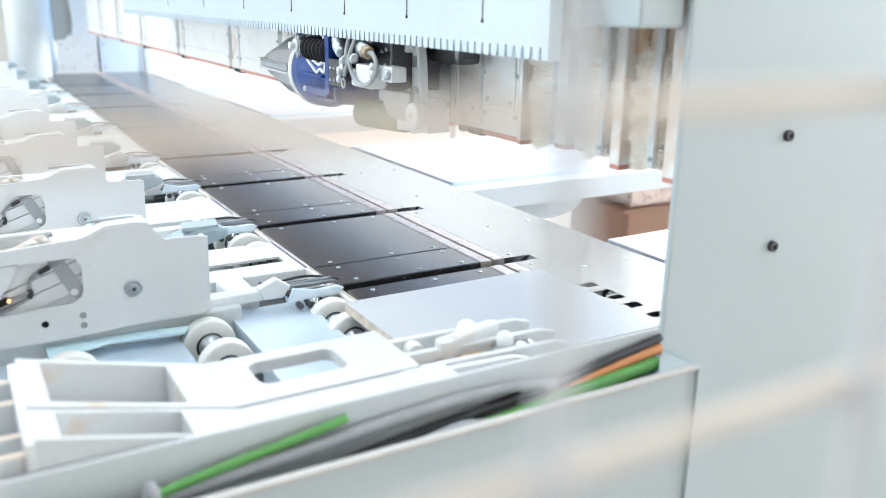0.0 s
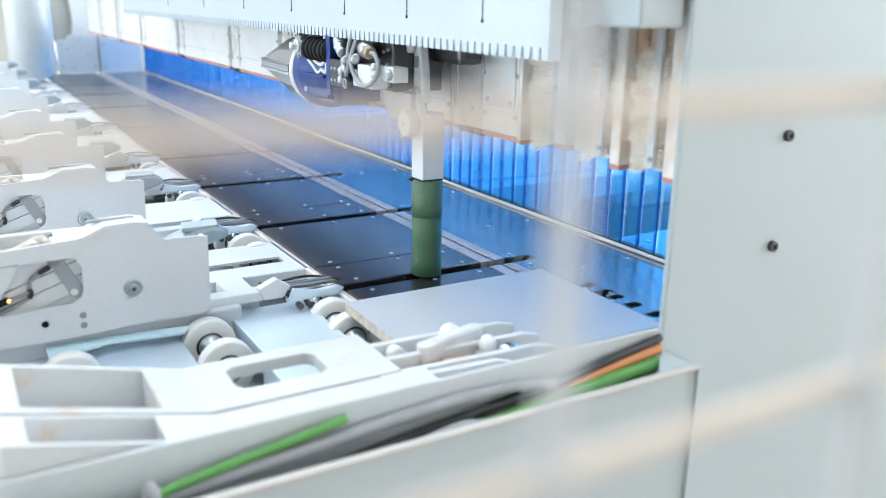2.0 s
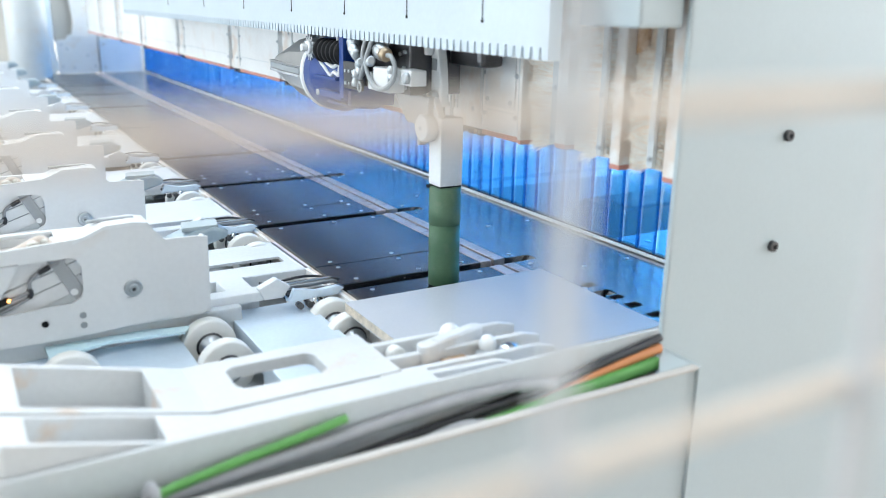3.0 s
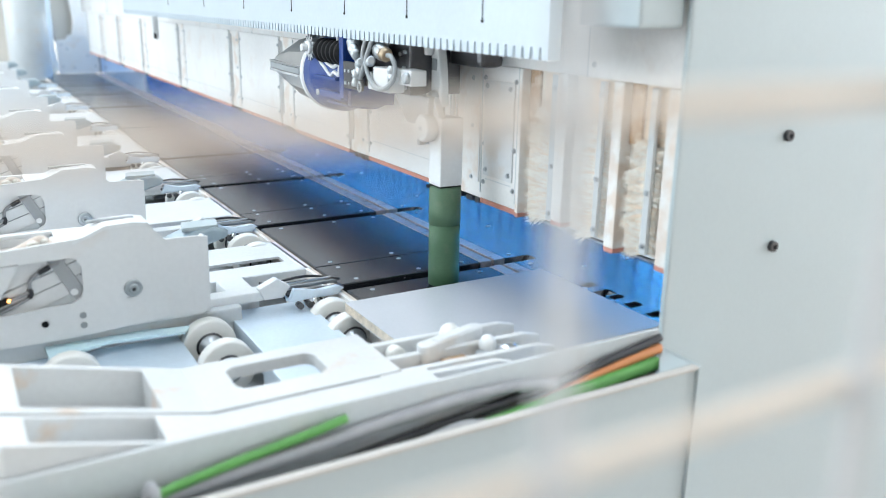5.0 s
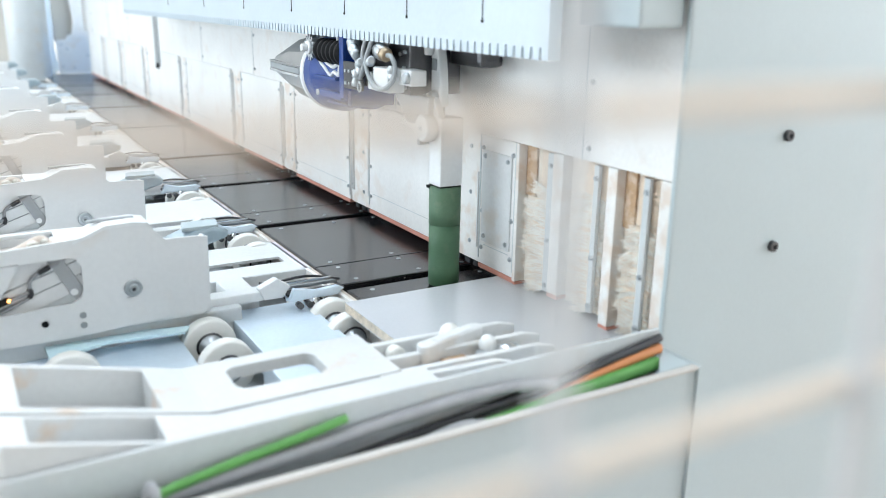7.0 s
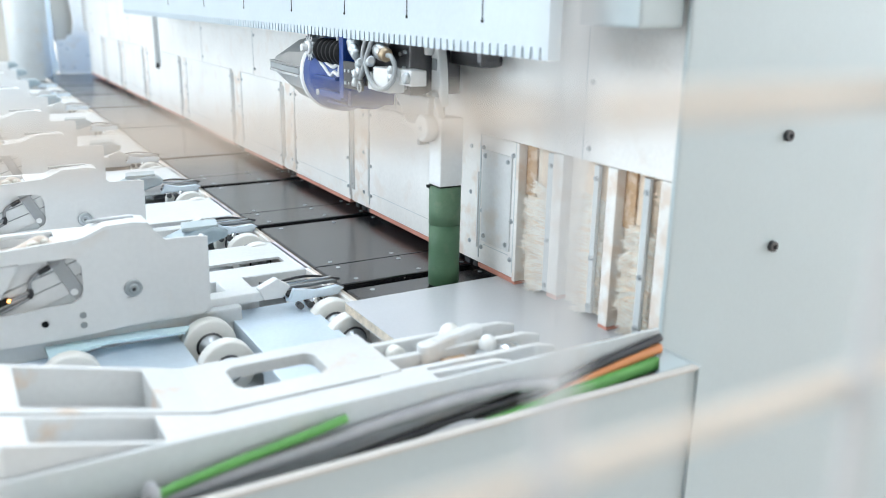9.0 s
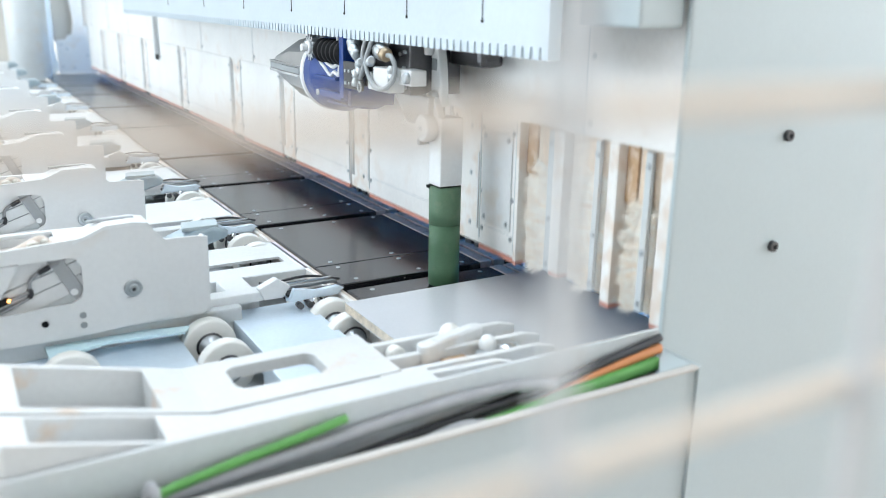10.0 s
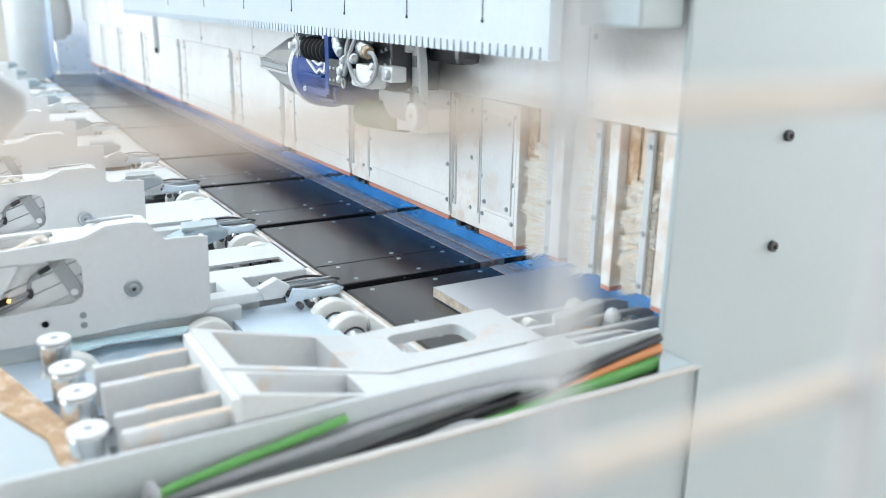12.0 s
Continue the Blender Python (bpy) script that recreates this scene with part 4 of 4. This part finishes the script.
    part("jaw_strip", box(BM(), 0.52, 0.655, s + 0.016, s + 0.020, 0.970, 0.973), CHROME, c, "bright worn strip")
    part("jaw_cord", hose(BM(), [(0.505, s + 0.030, 0.976), (0.54, s + 0.034, 0.972), (0.58, s + 0.026, 0.978), (0.62, s + 0.032, 0.974), (0.672, s + 0.012, 0.966)], 0.0028, seg=8, steps=5), CABLE_BLACK, c, "black wavy cord along the jaw")
    part("jaw_tongue", box(BM(), 0.55, 0.672, s - 0.010, s + 0.010, 0.951, 0.957, 0.001), CABLE_BLACK, c)
    part("jaw_block", prism(BM(), [(0.500, 0.953), (0.540, 0.953), (0.556, 0.975), (0.528, 0.994), (0.490, 0.978)], "y", s - 0.012, s + 0.010, 0.003), WHITE_CLEAN, c, "white faceted block")
    part("jaw_guide", prism(BM(), [(0.545, 0.948), (0.640, 0.948), (0.664, 0.960), (0.650, 0.967), (0.604, 0.964), (0.556, 0.974)], "y", s - 0.030, s - 0.018, 0.002), SHEET, c, "bluish folded guide")
    for gx in (0.565, 0.585, 0.625):
        part("jaw_screw", rod(BM(), (gx, s - 0.042, 0.940), (gx, s - 0.026, 0.940), 0.0065, seg=10), DARK_STEEL, c)
    part("jaw_pin", rod(BM(), (0.600, s - 0.030, 0.915), (0.600, s - 0.030, 0.952), 0.006, seg=10), CHROME, c)
    part("jaw_plate", prism(BM(), [(0.545, s - 0.012), (0.66, s - 0.020), (0.668, s + 0.008), (0.55, s + 0.010)], "z", 0.945, 0.951), SHEET, c)
    part("mount", box(BM(), 0.386, 0.50, s - 0.008, s + 0.03, 0.952, 0.972, 0.003), WHITE_CLEAN, c, "white guide block")
    part("under_arm", box(BM(), -0.32, 0.45, s - 0.03, s + 0.055, 0.90, 0.956, 0.004), GREY_PAINT, c)
    return c


clamp = make_clamp()
for s in SLOTS[2:]:
    copy_thing(clamp, pose(0.0, s, 0.955))


def make_rollers(x, s, ys, name="support_roller"):
    t = thing(name, (x, s, 0.80), "white plastic support roller pair on a steel axle", "roller", "support rollers beside the table")
    lo, hi = min(ys) - 0.015, max(ys) + 0.02
    part("axle", rod(BM(), (x, lo, 0.903), (x, hi, 0.903), 0.010, seg=16), CHROME, t, "chromed axle")
    for y in ys:
        bm = BM()
        turned(bm, (x, y - 0.015, 0.903), (x, y + 0.015, 0.903), [(0, 0.020), (0.01, 0.0465), (0.06, 0.0492), (0.12, 0.050), (0.88, 0.050), (0.94, 0.0492), (0.99, 0.0465), (1, 0.020)], 40)
        w = part("wheel", bm, PLASTIC, t, "white plastic wheel")
        bm = BM()
        turned(bm, (x, y - 0.034, 0.903), (x, y + 0.034, 0.903), [(0, 0.0135), (0.05, 0.015), (0.17, 0.023), (0.83, 0.023), (0.95, 0.015), (1, 0.0135)], 28)
        part("hub", bm, STEEL, w, "turned steel hub")
        part("bearing", turned(BM(), (x, y - 0.0163, 0.903), (x, y + 0.0163, 0.903), [(0, 0.023), (0.02, 0.027), (0.98, 0.027), (1, 0.023)], 28), DARK_STEEL, w, "dark bearing ring")
    part("bracket", box(BM(), x - 0.02, x + 0.02, lo - 0.004, hi + 0.004, 0.80, 0.848, 0.003), GREY_PAINT, t)
    return t


ref = make_rollers(0.622, 1.45, (1.395, 1.485))
for s in SLOTS[2:]:
    copy_thing(ref, pose(0.622, s - 0.096, 0.80))
solo = make_rollers(0.622, 1.62, (1.60,))
for s in SLOTS[2:]:
    copy_thing(solo, pose(0.622, s + 0.074, 0.80))
make_rollers(0.375, 1.43, (1.375, 1.49))
make_rollers(0.13, 1.43, (1.44,))
make_rollers(0.345, 1.08, (1.085,))


def deck(x0, x1, y0, y1, z, mat, label, slotted=False):
    t = thing("cover_plate", ((x0 + x1) / 2, (y0 + y1) / 2, z), label, "cover plate", "cover plates between the clamps")
    bm = BM()
    if slotted:
        a, b = y0 + 0.30 * (y1 - y0), y0 + 0.48 * (y1 - y0)
        box(bm, x0, x1, y0, a, z - 0.006, z)
        box(bm, x0, x1, b, y1, z - 0.006, z)
        box(bm, x1 - 0.035, x1, a, b, z - 0.006, z)
    else:
        box(bm, x0, x1, y0, y1, z - 0.006, z, 0.0015)
    part("sheet", bm, mat, t)
    part("fold", box(BM(), x0, x1, y0 - 0.003, y0, z - 0.045, z - 0.001), mat, t)
    part("fold", box(BM(), x0, x0 + 0.003, y0, y1, z - 0.045, z - 0.006), mat, t)
    return t


deck(0.432, 0.592, 1.338, 1.566, 0.93, SHEET, "galvanised sheet metal cover plate between the clamps")
deck(0.42, 0.61, 1.06, 1.31, 0.93, SHEET, "galvanised sheet metal cover plate beside the pusher")
deck(0.02, 0.325, 1.345, 1.548, 0.92, SHEET, "galvanised sheet metal cover plate with a bent edge")
for a, b in zip(SLOTS[1:], SLOTS[2:]):
    deck(0.40, 0.668, a + 0.165, b - 0.145, 0.948, WHITE_CLEAN, "white painted cover plate between the clamps", a == SLOTS[1])
    deck(0.02, 0.39, a + 0.07, b - 0.07, 0.93, WHITE_CLEAN, "plain white painted cover plate")
bm = box(BM(), 0.45, 0.505, 1.578, 1.70, 0.905, 0.955, 0.004)
solid("guide_block", bm, WHITE_CLEAN, (0.48, 1.64, 0.905), "white painted guide block beside the clamp", "block")
flap = thing("bent_flap", (0.2, 1.5, 0.93), "bluish shiny bent steel flap below the clamp", "flap")
part("blade", prism(BM(), [(0.10, 1.455), (0.20, 1.49), (0.33, 1.475), (0.345, 1.50), (0.22, 1.53), (0.10, 1.52)], "z", 0.936, 0.942, 0.001), FILM, flap)
bed = thing("clamp_bed", (0.2, 4.0, 0.0), "grey machine bed under the clamps and cover plates", "machine bed")
part("body", box(BM(), -1.6, 0.64, 1.10, 6.9, 0.1, 0.80, 0.005), GREY_PAINT, bed)
part("plinth", box(BM(), -1.55, 0.60, 1.14, 6.85, 0.0, 0.1), DARK, bed)
part("ledge", box(BM(), -1.6, 0.01, 1.33, 6.9, 0.80, 0.92, 0.004), WHITE_CLEAN, bed)
# grey sheet that paints the shade under the clamps and cover plates
part("slot_shadow", box(BM(), 0.02, 0.645, 1.30, 6.9, 0.80, 0.84, 0.002), HOSE_AND_SHADE, bed)

# ---- the board ----
BX, BY = 0.616, 1.405
board = thing("chipboard_panel", (0.85, 1.2, TOP + 0.001), "grey laminated chipboard panel with raw edges on the table", "board")
part("core", box(BM(), BX + 0.0005, 1.078, 1.0305, BY - 0.0005, TOP + 0.0035, TOP + 0.0212), CHIP, board, "raw brown chipboard core")
part("top_face", box(BM(), BX, 1.0785, 1.03, BY, TOP + 0.0212, TOP + 0.0222, 0.0003), LAMINATE, board, "smooth grey laminate face")
part("bottom_face", box(BM(), BX, 1.0785, 1.03, BY, TOP + 0.0025, TOP + 0.0035), LAMINATE, board)

# ---- the pusher ----
PB = 0.255
pusher = thing("board_pusher", (PB, 1.05, 0.955), "white cast pusher with pocketed arms and dusty joints", "pusher")


def arm_part(y0, y1, x_left, x_knee, x_right, z, rise, pocket, hole, wall):
    """An arm with a flat end and a raised tail: a floor web, walls round the pocket and the hole, all one casting."""
    def zt(x):
        return z + (rise * (x_knee - x) / (x_knee - x_left) if x < x_knee else 0)

    def slab(bm, x0, x1, ya, yb, up, dn):
        xs = [x0, x1] if not (x0 < x_knee < x1) else [x0, x_knee, x1]
        prism(bm, [(x, zt(x) - up) for x in xs] + [(x, zt(x) - dn) for x in reversed(xs)], "y", ya, yb)
    bm = BM()
    a, b = pocket
    h0, h1 = hole
    w = wall
    slab(bm, x_left, a, y0, y1, 0, 0.06)
    slab(bm, a, b, y0, y0 + w, 0, 0.06)
    slab(bm, a, b, y1 - w, y1, 0, 0.06)
    slab(bm, a, b, y0 + w, y1 - w, 0.054, 0.06)
    slab(bm, b, h0, y0, y1, 0, 0.018)
    slab(bm, b, b + 0.006, y0, y1, 0.0178, 0.06)
    if h1 > h0:
        slab(bm, h0, h1, y0, y0 + 0.045, 0, 0.018)
        slab(bm, h0, h1, y1 - 0.030, y1, 0, 0.018)
        for cx, cy, sx, sy in ((h0, y0 + 0.045, 1, 1), (h1, y0 + 0.045, -1, 1), (h0, y1 - 0.030, 1, -1), (h1, y1 - 0.030, -1, -1)):
            q = [(cx, cy)] + [(cx + sx * 0.018 * (1 - math.sin(math.pi * k / 12)), cy + sy * 0.018 * (1 - math.cos(math.pi * k / 12))) for k in range(7)]
            prism(bm, q, "z", z - 0.018, z)
    slab(bm, h1, x_right, y0, y1, 0, 0.018)
    bmesh.ops.remove_doubles(bm, verts=bm.verts, dist=0.0002)
    return part("arm", bm, CAST_WHITE, pusher, "white cast arm with a deep pocket")


arm_part(0.990, 1.142, 0.262, 0.50, 0.775, 1.02, 0.058, (0.288, 0.445), (0.552, 0.685), 0.012)
arm_part(0.908, 0.985, 0.262, 0.505, 0.81, 1.018, 0.058, (0.288, 0.43), (0.81, 0.81), 0.006)
part("cross_rib", box(BM(), 0.252, 0.264, 0.908, 1.142, 1.02, 1.072, 0.003), WHITE, pusher, "white end rib with wood dust")
for y, x1 in ((1.098, 1.045), (1.041, 1.055), (0.992, 1.048), (0.972, 0.955)):
    part("fork_tine", prism(BM(), [(0.74, 0.985), (0.74, 1.018), (x1 - 0.03, 1.012), (x1, 1.004), (x1, 0.988)], "y", y - 0.006, y + 0.006, 0.002), WHITE, pusher, "thin white fork tine")
def capsule(bm, p, q, r, z0, z1, bev):
    """A bar with round ends from p to q, seen from above."""
    a = math.atan2(q[1] - p[1], q[0] - p[0])
    pts = []
    for (cx, cy), start in ((q, a - math.pi / 2), (p, a + math.pi / 2)):
        pts += [(cx + r * math.cos(start + math.pi * k / 8), cy + r * math.sin(start + math.pi * k / 8)) for k in range(9)]
    return prism(bm, pts, "z", z0, z1, bev)


link = part("link", capsule(BM(), (0.842, 1.040), (0.950, 1.070), 0.0125, 1.000, 1.028, 0.003), WHITE, pusher, "white rounded link bar")
part("link_stripe", capsule(BM(), (0.868, 1.047), (0.932, 1.065), 0.009, 1.028, 1.0295, 0.0004), WHITE_CLEAN, link, "white worn top of the link")
part("link", capsule(BM(), (0.930, 1.012), (0.985, 1.016), 0.013, 0.994, 1.008, 0.004), STEEL, pusher, "shiny steel link")
ball = [(0.5 - 0.5 * math.cos(math.pi * k / 12), 0.001 + 0.0155 * math.sin(math.pi * k / 12)) for k in range(13)]
part("knob", turned(BM(), (0.912, 1.084, 1.002), (0.912, 1.084, 1.033), ball, 24), PLASTIC, pusher, "white ball knob")
part("knob_stem", rod(BM(), (0.912, 1.084, 0.985), (0.912, 1.084, 1.006), 0.008, seg=14), STEEL, pusher)
part("knob", turned(BM(), (0.944, 1.022, 0.998), (0.944, 1.022, 1.030), [(0, 0.014), (0.5, 0.0145), (0.8, 0.012), (0.95, 0.007), (1, 0.003)], 24), WHITE_CLEAN, pusher, "white round cap")
part("knob", turned(BM(), (0.972, 1.006, 0.992), (0.972, 1.006, 1.016), [(0, 0.017), (0.5, 0.018), (0.8, 0.014), (1, 0.005)], 24), CHROME, pusher, "shiny round cap")
part("dust_pad", box(BM(), 0.862, 0.905, 1.016, 1.030, 0.990, 1.004, 0.004), WOOD_DUST, pusher, "pad caked in wood dust")
part("dust_pad", box(BM(), 0.918, 0.985, 0.992, 1.004, 0.988, 1.002, 0.004), WOOD_DUST, pusher, "pad caked in wood dust")
part("pin", rod(BM(), (0.812, 1.092, 1.0), (0.812, 1.070, 1.0), 0.015, seg=20, bev=0.003), PLASTIC, pusher, "white pin")
part("dust_pad", box(BM(), 0.80, 0.86, 1.0, 1.028, 0.988, 0.999, 0.003), WOOD_DUST, pusher, "pad caked in wood dust")
for y in (1.125, 1.060, 0.968, 0.922):
    part("guide_bar", box(BM(), 0.128, 0.266, y - 0.005, y + 0.005, 0.996, 1.055, 0.0025), CAST_WHITE, pusher, "pale guide bar")
    part("bar_dust", box(BM(), 0.15 + (y - 0.9) * 0.2, 0.255, y - 0.0042, y + 0.0042, 1.055, 1.0558), DUSTY_TOP, pusher, "tan wood dust on the bar")
part("dust_plate", prism(BM(), [(-0.10, 1.40), (0.02, 1.34), (0.095, 1.06), (0.09, 0.97), (0.068, 0.96), (0.060, 1.06), (-0.030, 1.28), (-0.10, 1.355)], "z", 0.975, 1.0, 0.004), WOOD_DUST, pusher, "brown plate caked in wood dust")
part("tail_plate", prism(BM(), [(-0.30, 1.36), (-0.10, 1.355), (-0.030, 1.28), (0.060, 1.06), (0.068, 0.97), (-0.30, 0.97)], "z", 0.97, 0.995, 0.003), COLUMN_PAINT, pusher, "pale tail plate")
for x, y in ((0.100, 1.305), (0.103, 1.188), (0.104, 1.100), (0.100, 0.988)):
    bm = BM()
    turned(bm, (x, y, 0.985), (x, y, 1.030), [(0, 0.0215), (0.06, 0.022), (0.9, 0.022), (1, 0.021)], 28)
    c = part("cylinder", bm, CHROME, pusher, "bright turned steel cylinder")
    part("cylinder_cap", turned(BM(), (x, y, 1.0295), (x, y, 1.036), [(0, 0.022), (0.15, 0.0238), (0.8, 0.0238), (1, 0.0225)], 28), WHITE_CLEAN, c, "white flat cap")
    part("cylinder_hole", rod(BM(), (x, y, 1.0355), (x, y, 1.0366), 0.0055, seg=14), HOSE_AND_SHADE, c)
part("slide_foot", box(BM(), 0.30, 0.78, 0.91, 0.985, 0.956, 0.986, 0.003), GREY_PAINT, pusher)
part("tail_post", prism(BM(), [(-0.20, 1.06), (-0.06, 1.085), (-0.02, 1.09), (-0.02, 1.13), (0.0, 1.355), (0.045, 1.380), (0.076, 1.41), (0.078, 1.43), (0.05, 1.452), (-0.06, 1.46)], "y", 0.975, 1.0, 0.006), LEVER_GREY, pusher, "grey blue tail post")
part("post_foot", box(BM(), -0.22, -0.15, 0.975, 1.0, 0.99, 1.075, 0.004), HOSE_AND_SHADE, pusher)

# ---- front rail, cables and tray ----
rail = thing("pusher_rail", (0.3, 0.96, 0.0), "light grey painted rail beside the pusher", "rail")
part("rail_plate", box(BM(), -0.9, 0.930, 0.897, 0.903, 0.70, 1.040, 0.002), GREY_PAINT, rail)
part("rail_ledge", box(BM(), -0.9, 0.930, 0.903, 1.028, 0.925, 0.953, 0.003), GREY_PAINT, rail)
part("rail_post", box(BM(), -0.85, -0.75, 0.951, 1.02, 0, 0.925, 0.004), GREY_PAINT, rail)
part("rail_post", box(BM(), 0.80, 0.90, 0.951, 1.02, 0, 0.925, 0.004), GREY_PAINT, rail)
tray = thing("cable_tray", (0.3, 0.9, 0.0), "light grey sheet metal cable tray with a smooth front panel", "cable tray")
part("front_panel", box(BM(), -0.9, 0.935, 0.821, 0.826, 0.25, 1.000, 0.001), COLUMN_PAINT, tray, "smooth light grey front panel")
part("front_lip", box(BM(), -0.9, 0.935, 0.815, 0.828, 1.000, 1.006, 0.002), LIP, tray, "dull worn folded lip")
# near-black floor, the shade between the cables is in its colour
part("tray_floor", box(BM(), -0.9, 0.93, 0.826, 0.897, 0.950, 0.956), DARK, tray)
part("tray_liner", box(BM(), 0.25, 0.934, 0.8265, 0.852, 0.980, 0.985), COLUMN_PAINT, tray)
part("tray_gusset", prism(BM(), [(0.866, 0.829), (0.931, 0.8935), (0.934, 0.8935), (0.934, 0.829)], "z", 0.956, 1.006, 0.002), COLUMN_PAINT, tray, "pale grey folded gusset")
part("tray_end", box(BM(), 0.935, 0.940, 0.815, 0.897, 0.25, 1.006), COLUMN_PAINT, tray)
for x in (-0.8, 0.88):
    part("tray_foot", box(BM(), x, x + 0.05, 0.827, 0.855, 0, 0.950), GREY_PAINT, tray)


def cable(name, pts, rad, mat, label):
    solid(name, hose(BM(), pts, rad), mat, pts[0], label, "cable", "cables in the tray")


cable("green_cable", [(0.019, 0.843, 0.973), (0.095, 0.857, 0.985), (0.162, 0.871, 0.997), (0.248, 0.880, 1.006), (0.333, 0.883, 1.016), (0.388, 0.886, 1.024)], 0.0062, CABLE_GREEN, "bright green cable end lying on the tray")
cable("green_cable", [(0.428, 0.862, 0.968), (0.552, 0.858, 0.974), (0.685, 0.864, 0.982), (0.800, 0.870, 0.988), (0.860, 0.872, 0.992), (0.905, 0.872, 0.996)], 0.011, CABLE_GREEN, "bright green cable lying in the tray")
cable("orange_cable", [(0.66, 0.876, 0.972), (0.76, 0.882, 0.990), (0.840, 0.884, 1.004), (0.890, 0.885, 1.010), (0.920, 0.886, 1.013)], 0.009, CABLE_ORANGE, "orange cable lying in the tray")
cable("black_cable", [(0.36, 0.876, 0.968), (0.50, 0.881, 0.980), (0.666, 0.883, 0.993), (0.781, 0.885, 1.008), (0.876, 0.886, 1.022), (0.922, 0.887, 1.030)], 0.0066, CABLE_BLACK, "black cable lying in the tray")
cable("grey_cable", [(0.114, 0.874, 0.983), (0.209, 0.878, 0.989), (0.362, 0.882, 0.999), (0.495, 0.884, 1.008), (0.628, 0.886, 1.010), (0.714, 0.883, 0.999)], 0.0095, CABLE_GREY, "grey cable lying in the tray")
cable("grey_cable", [(0.095, 0.843, 0.971), (0.286, 0.845, 0.973), (0.457, 0.843, 0.983), (0.533, 0.842, 0.993), (0.590, 0.845, 0.978)], 0.010, CABLE_GREY, "grey cable lying in the tray")
tie = solid("cable_clip", turned(BM(), (0.143, 0.862, 0.987), (0.143, 0.862, 1.018), [(0, 0.010), (0.6, 0.011), (0.8, 0.008), (1, 0.004)], 14), CABLE_GREY, (0.143, 0.862, 0.987), "small dull brown cable clip on the tray", "clip")

# ---- wire guard close to the lens ----
grille = thing("wire_guard", (0.1, 0.14, 0.0), "cream coated wire mesh guard in front of the machine", "wire guard")
GY = 0.14
for k in range(-6, 12):
    x = -0.0065 + 0.1205 * k
    part("wire", rod(BM(), (x, GY, 0.05), (x, GY, 2.0), 0.0037, seg=10), WIRE_PALE, grille)
for k in range(-15, 6):
    z = 1.5069 + 0.0903 * k
    part("wire", rod(BM(), (-0.7, GY + 0.007, z), (1.3, GY + 0.007, z), 0.0036, seg=10), GRILLE, grille)
for x in (-0.7, 1.3):
    part("frame_post", box(BM(), x - 0.02, x + 0.02, GY - 0.02, GY + 0.02, 0, 2.02, 0.003), GRILLE, grille)


# ---- what moves ----
def motions():
    def beam_at(dz):
        return pose(1.09, 3.9, BBOT + dz)
    walk(beam, [(0.0, beam_at(0.290)), (3.7, beam_at(0.290)), (4.0, beam_at(0.262)), (4.8, beam_at(0.168)), (5.0, beam_at(0.144)), (5.5, beam_at(0.086)), (6.0, beam_at(0.022)), (6.3, beam_at(0.0)),
                (9.85, beam_at(0.0)), (10.0, beam_at(0.043)), (10.15, beam_at(0.090)), (10.4, beam_at(0.111)), (11.0, beam_at(0.113)), (11.5, beam_at(0.101)), (12.0, beam_at(0.075))])
    def curtain_at(dz):
        return pose(1.412, 4.0, TOP + 0.002 + dz)
    walk(curtain, [(0.0, curtain_at(0.36)), (0.3, curtain_at(0.345)), (0.5, curtain_at(0.25)), (0.6, curtain_at(0.195)), (0.7, curtain_at(0.145)), (0.8, curtain_at(0.095)), (0.9, curtain_at(0.042)), (1.0, curtain_at(0.006)), (1.2, curtain_at(0.0)), (12.0, curtain_at(0.0))])
    def car_at(d):
        return pose(CX, CY + d, 1.44)
    walk(car, [(0.0, car_at(0.082)), (1.85, car_at(0.082)), (2.0, car_at(0.074)), (2.5, car_at(0.004)), (2.8, car_at(0.0)), (10.25, car_at(0.0)), (10.5, car_at(0.045)), (11.5, car_at(0.045)), (12.0, car_at(0.082))])
    hinge = Vector((HX, HY_, HZ_)) - Vector((CX, CY, 1.44))
    def arm_at(a):
        return Matrix.Translation(hinge + Vector((0, -0.038 * a / 86, 0.014 * a / 86))) @ pose(0, 0, 0, a, 0, 0)
    walk(arm, [(0.0, arm_at(86)), (1.15, arm_at(86)), (1.25, arm_at(68)), (1.3, arm_at(42)), (1.38, arm_at(8)), (1.44, arm_at(0)), (10.13, arm_at(0)), (10.2, arm_at(5)), (10.3, arm_at(21)), (10.4, arm_at(56)), (10.5, arm_at(83)), (10.56, arm_at(86)), (12.0, arm_at(86))])
    def pusher_at(d):
        return pose(d, 1.05, 0.955)
    walk(pusher, [(0.0, pusher_at(0.032)), (0.15, pusher_at(0.018)), (0.3, pusher_at(0.003)), (0.45, pusher_at(0.0)), (10.6, pusher_at(0.0)), (10.7, pusher_at(0.03)), (10.8, pusher_at(0.085)), (10.9, pusher_at(0.15)), (11.0, pusher_at(0.211)), (11.15, pusher_at(0.243)), (11.4, pusher_at(0.255)), (12.0, pusher_at(0.255))])
    def board_at(d):
        return pose(0.85 + d, 1.2, TOP + 0.001)
    walk(board, [(0.0, board_at(0.0)), (10.68, board_at(0.0)), (10.8, board_at(0.04)), (10.9, board_at(0.10)), (11.0, board_at(0.158)), (11.15, board_at(0.185)), (11.4, board_at(0.194)), (12.0, board_at(0.194))])


motions()
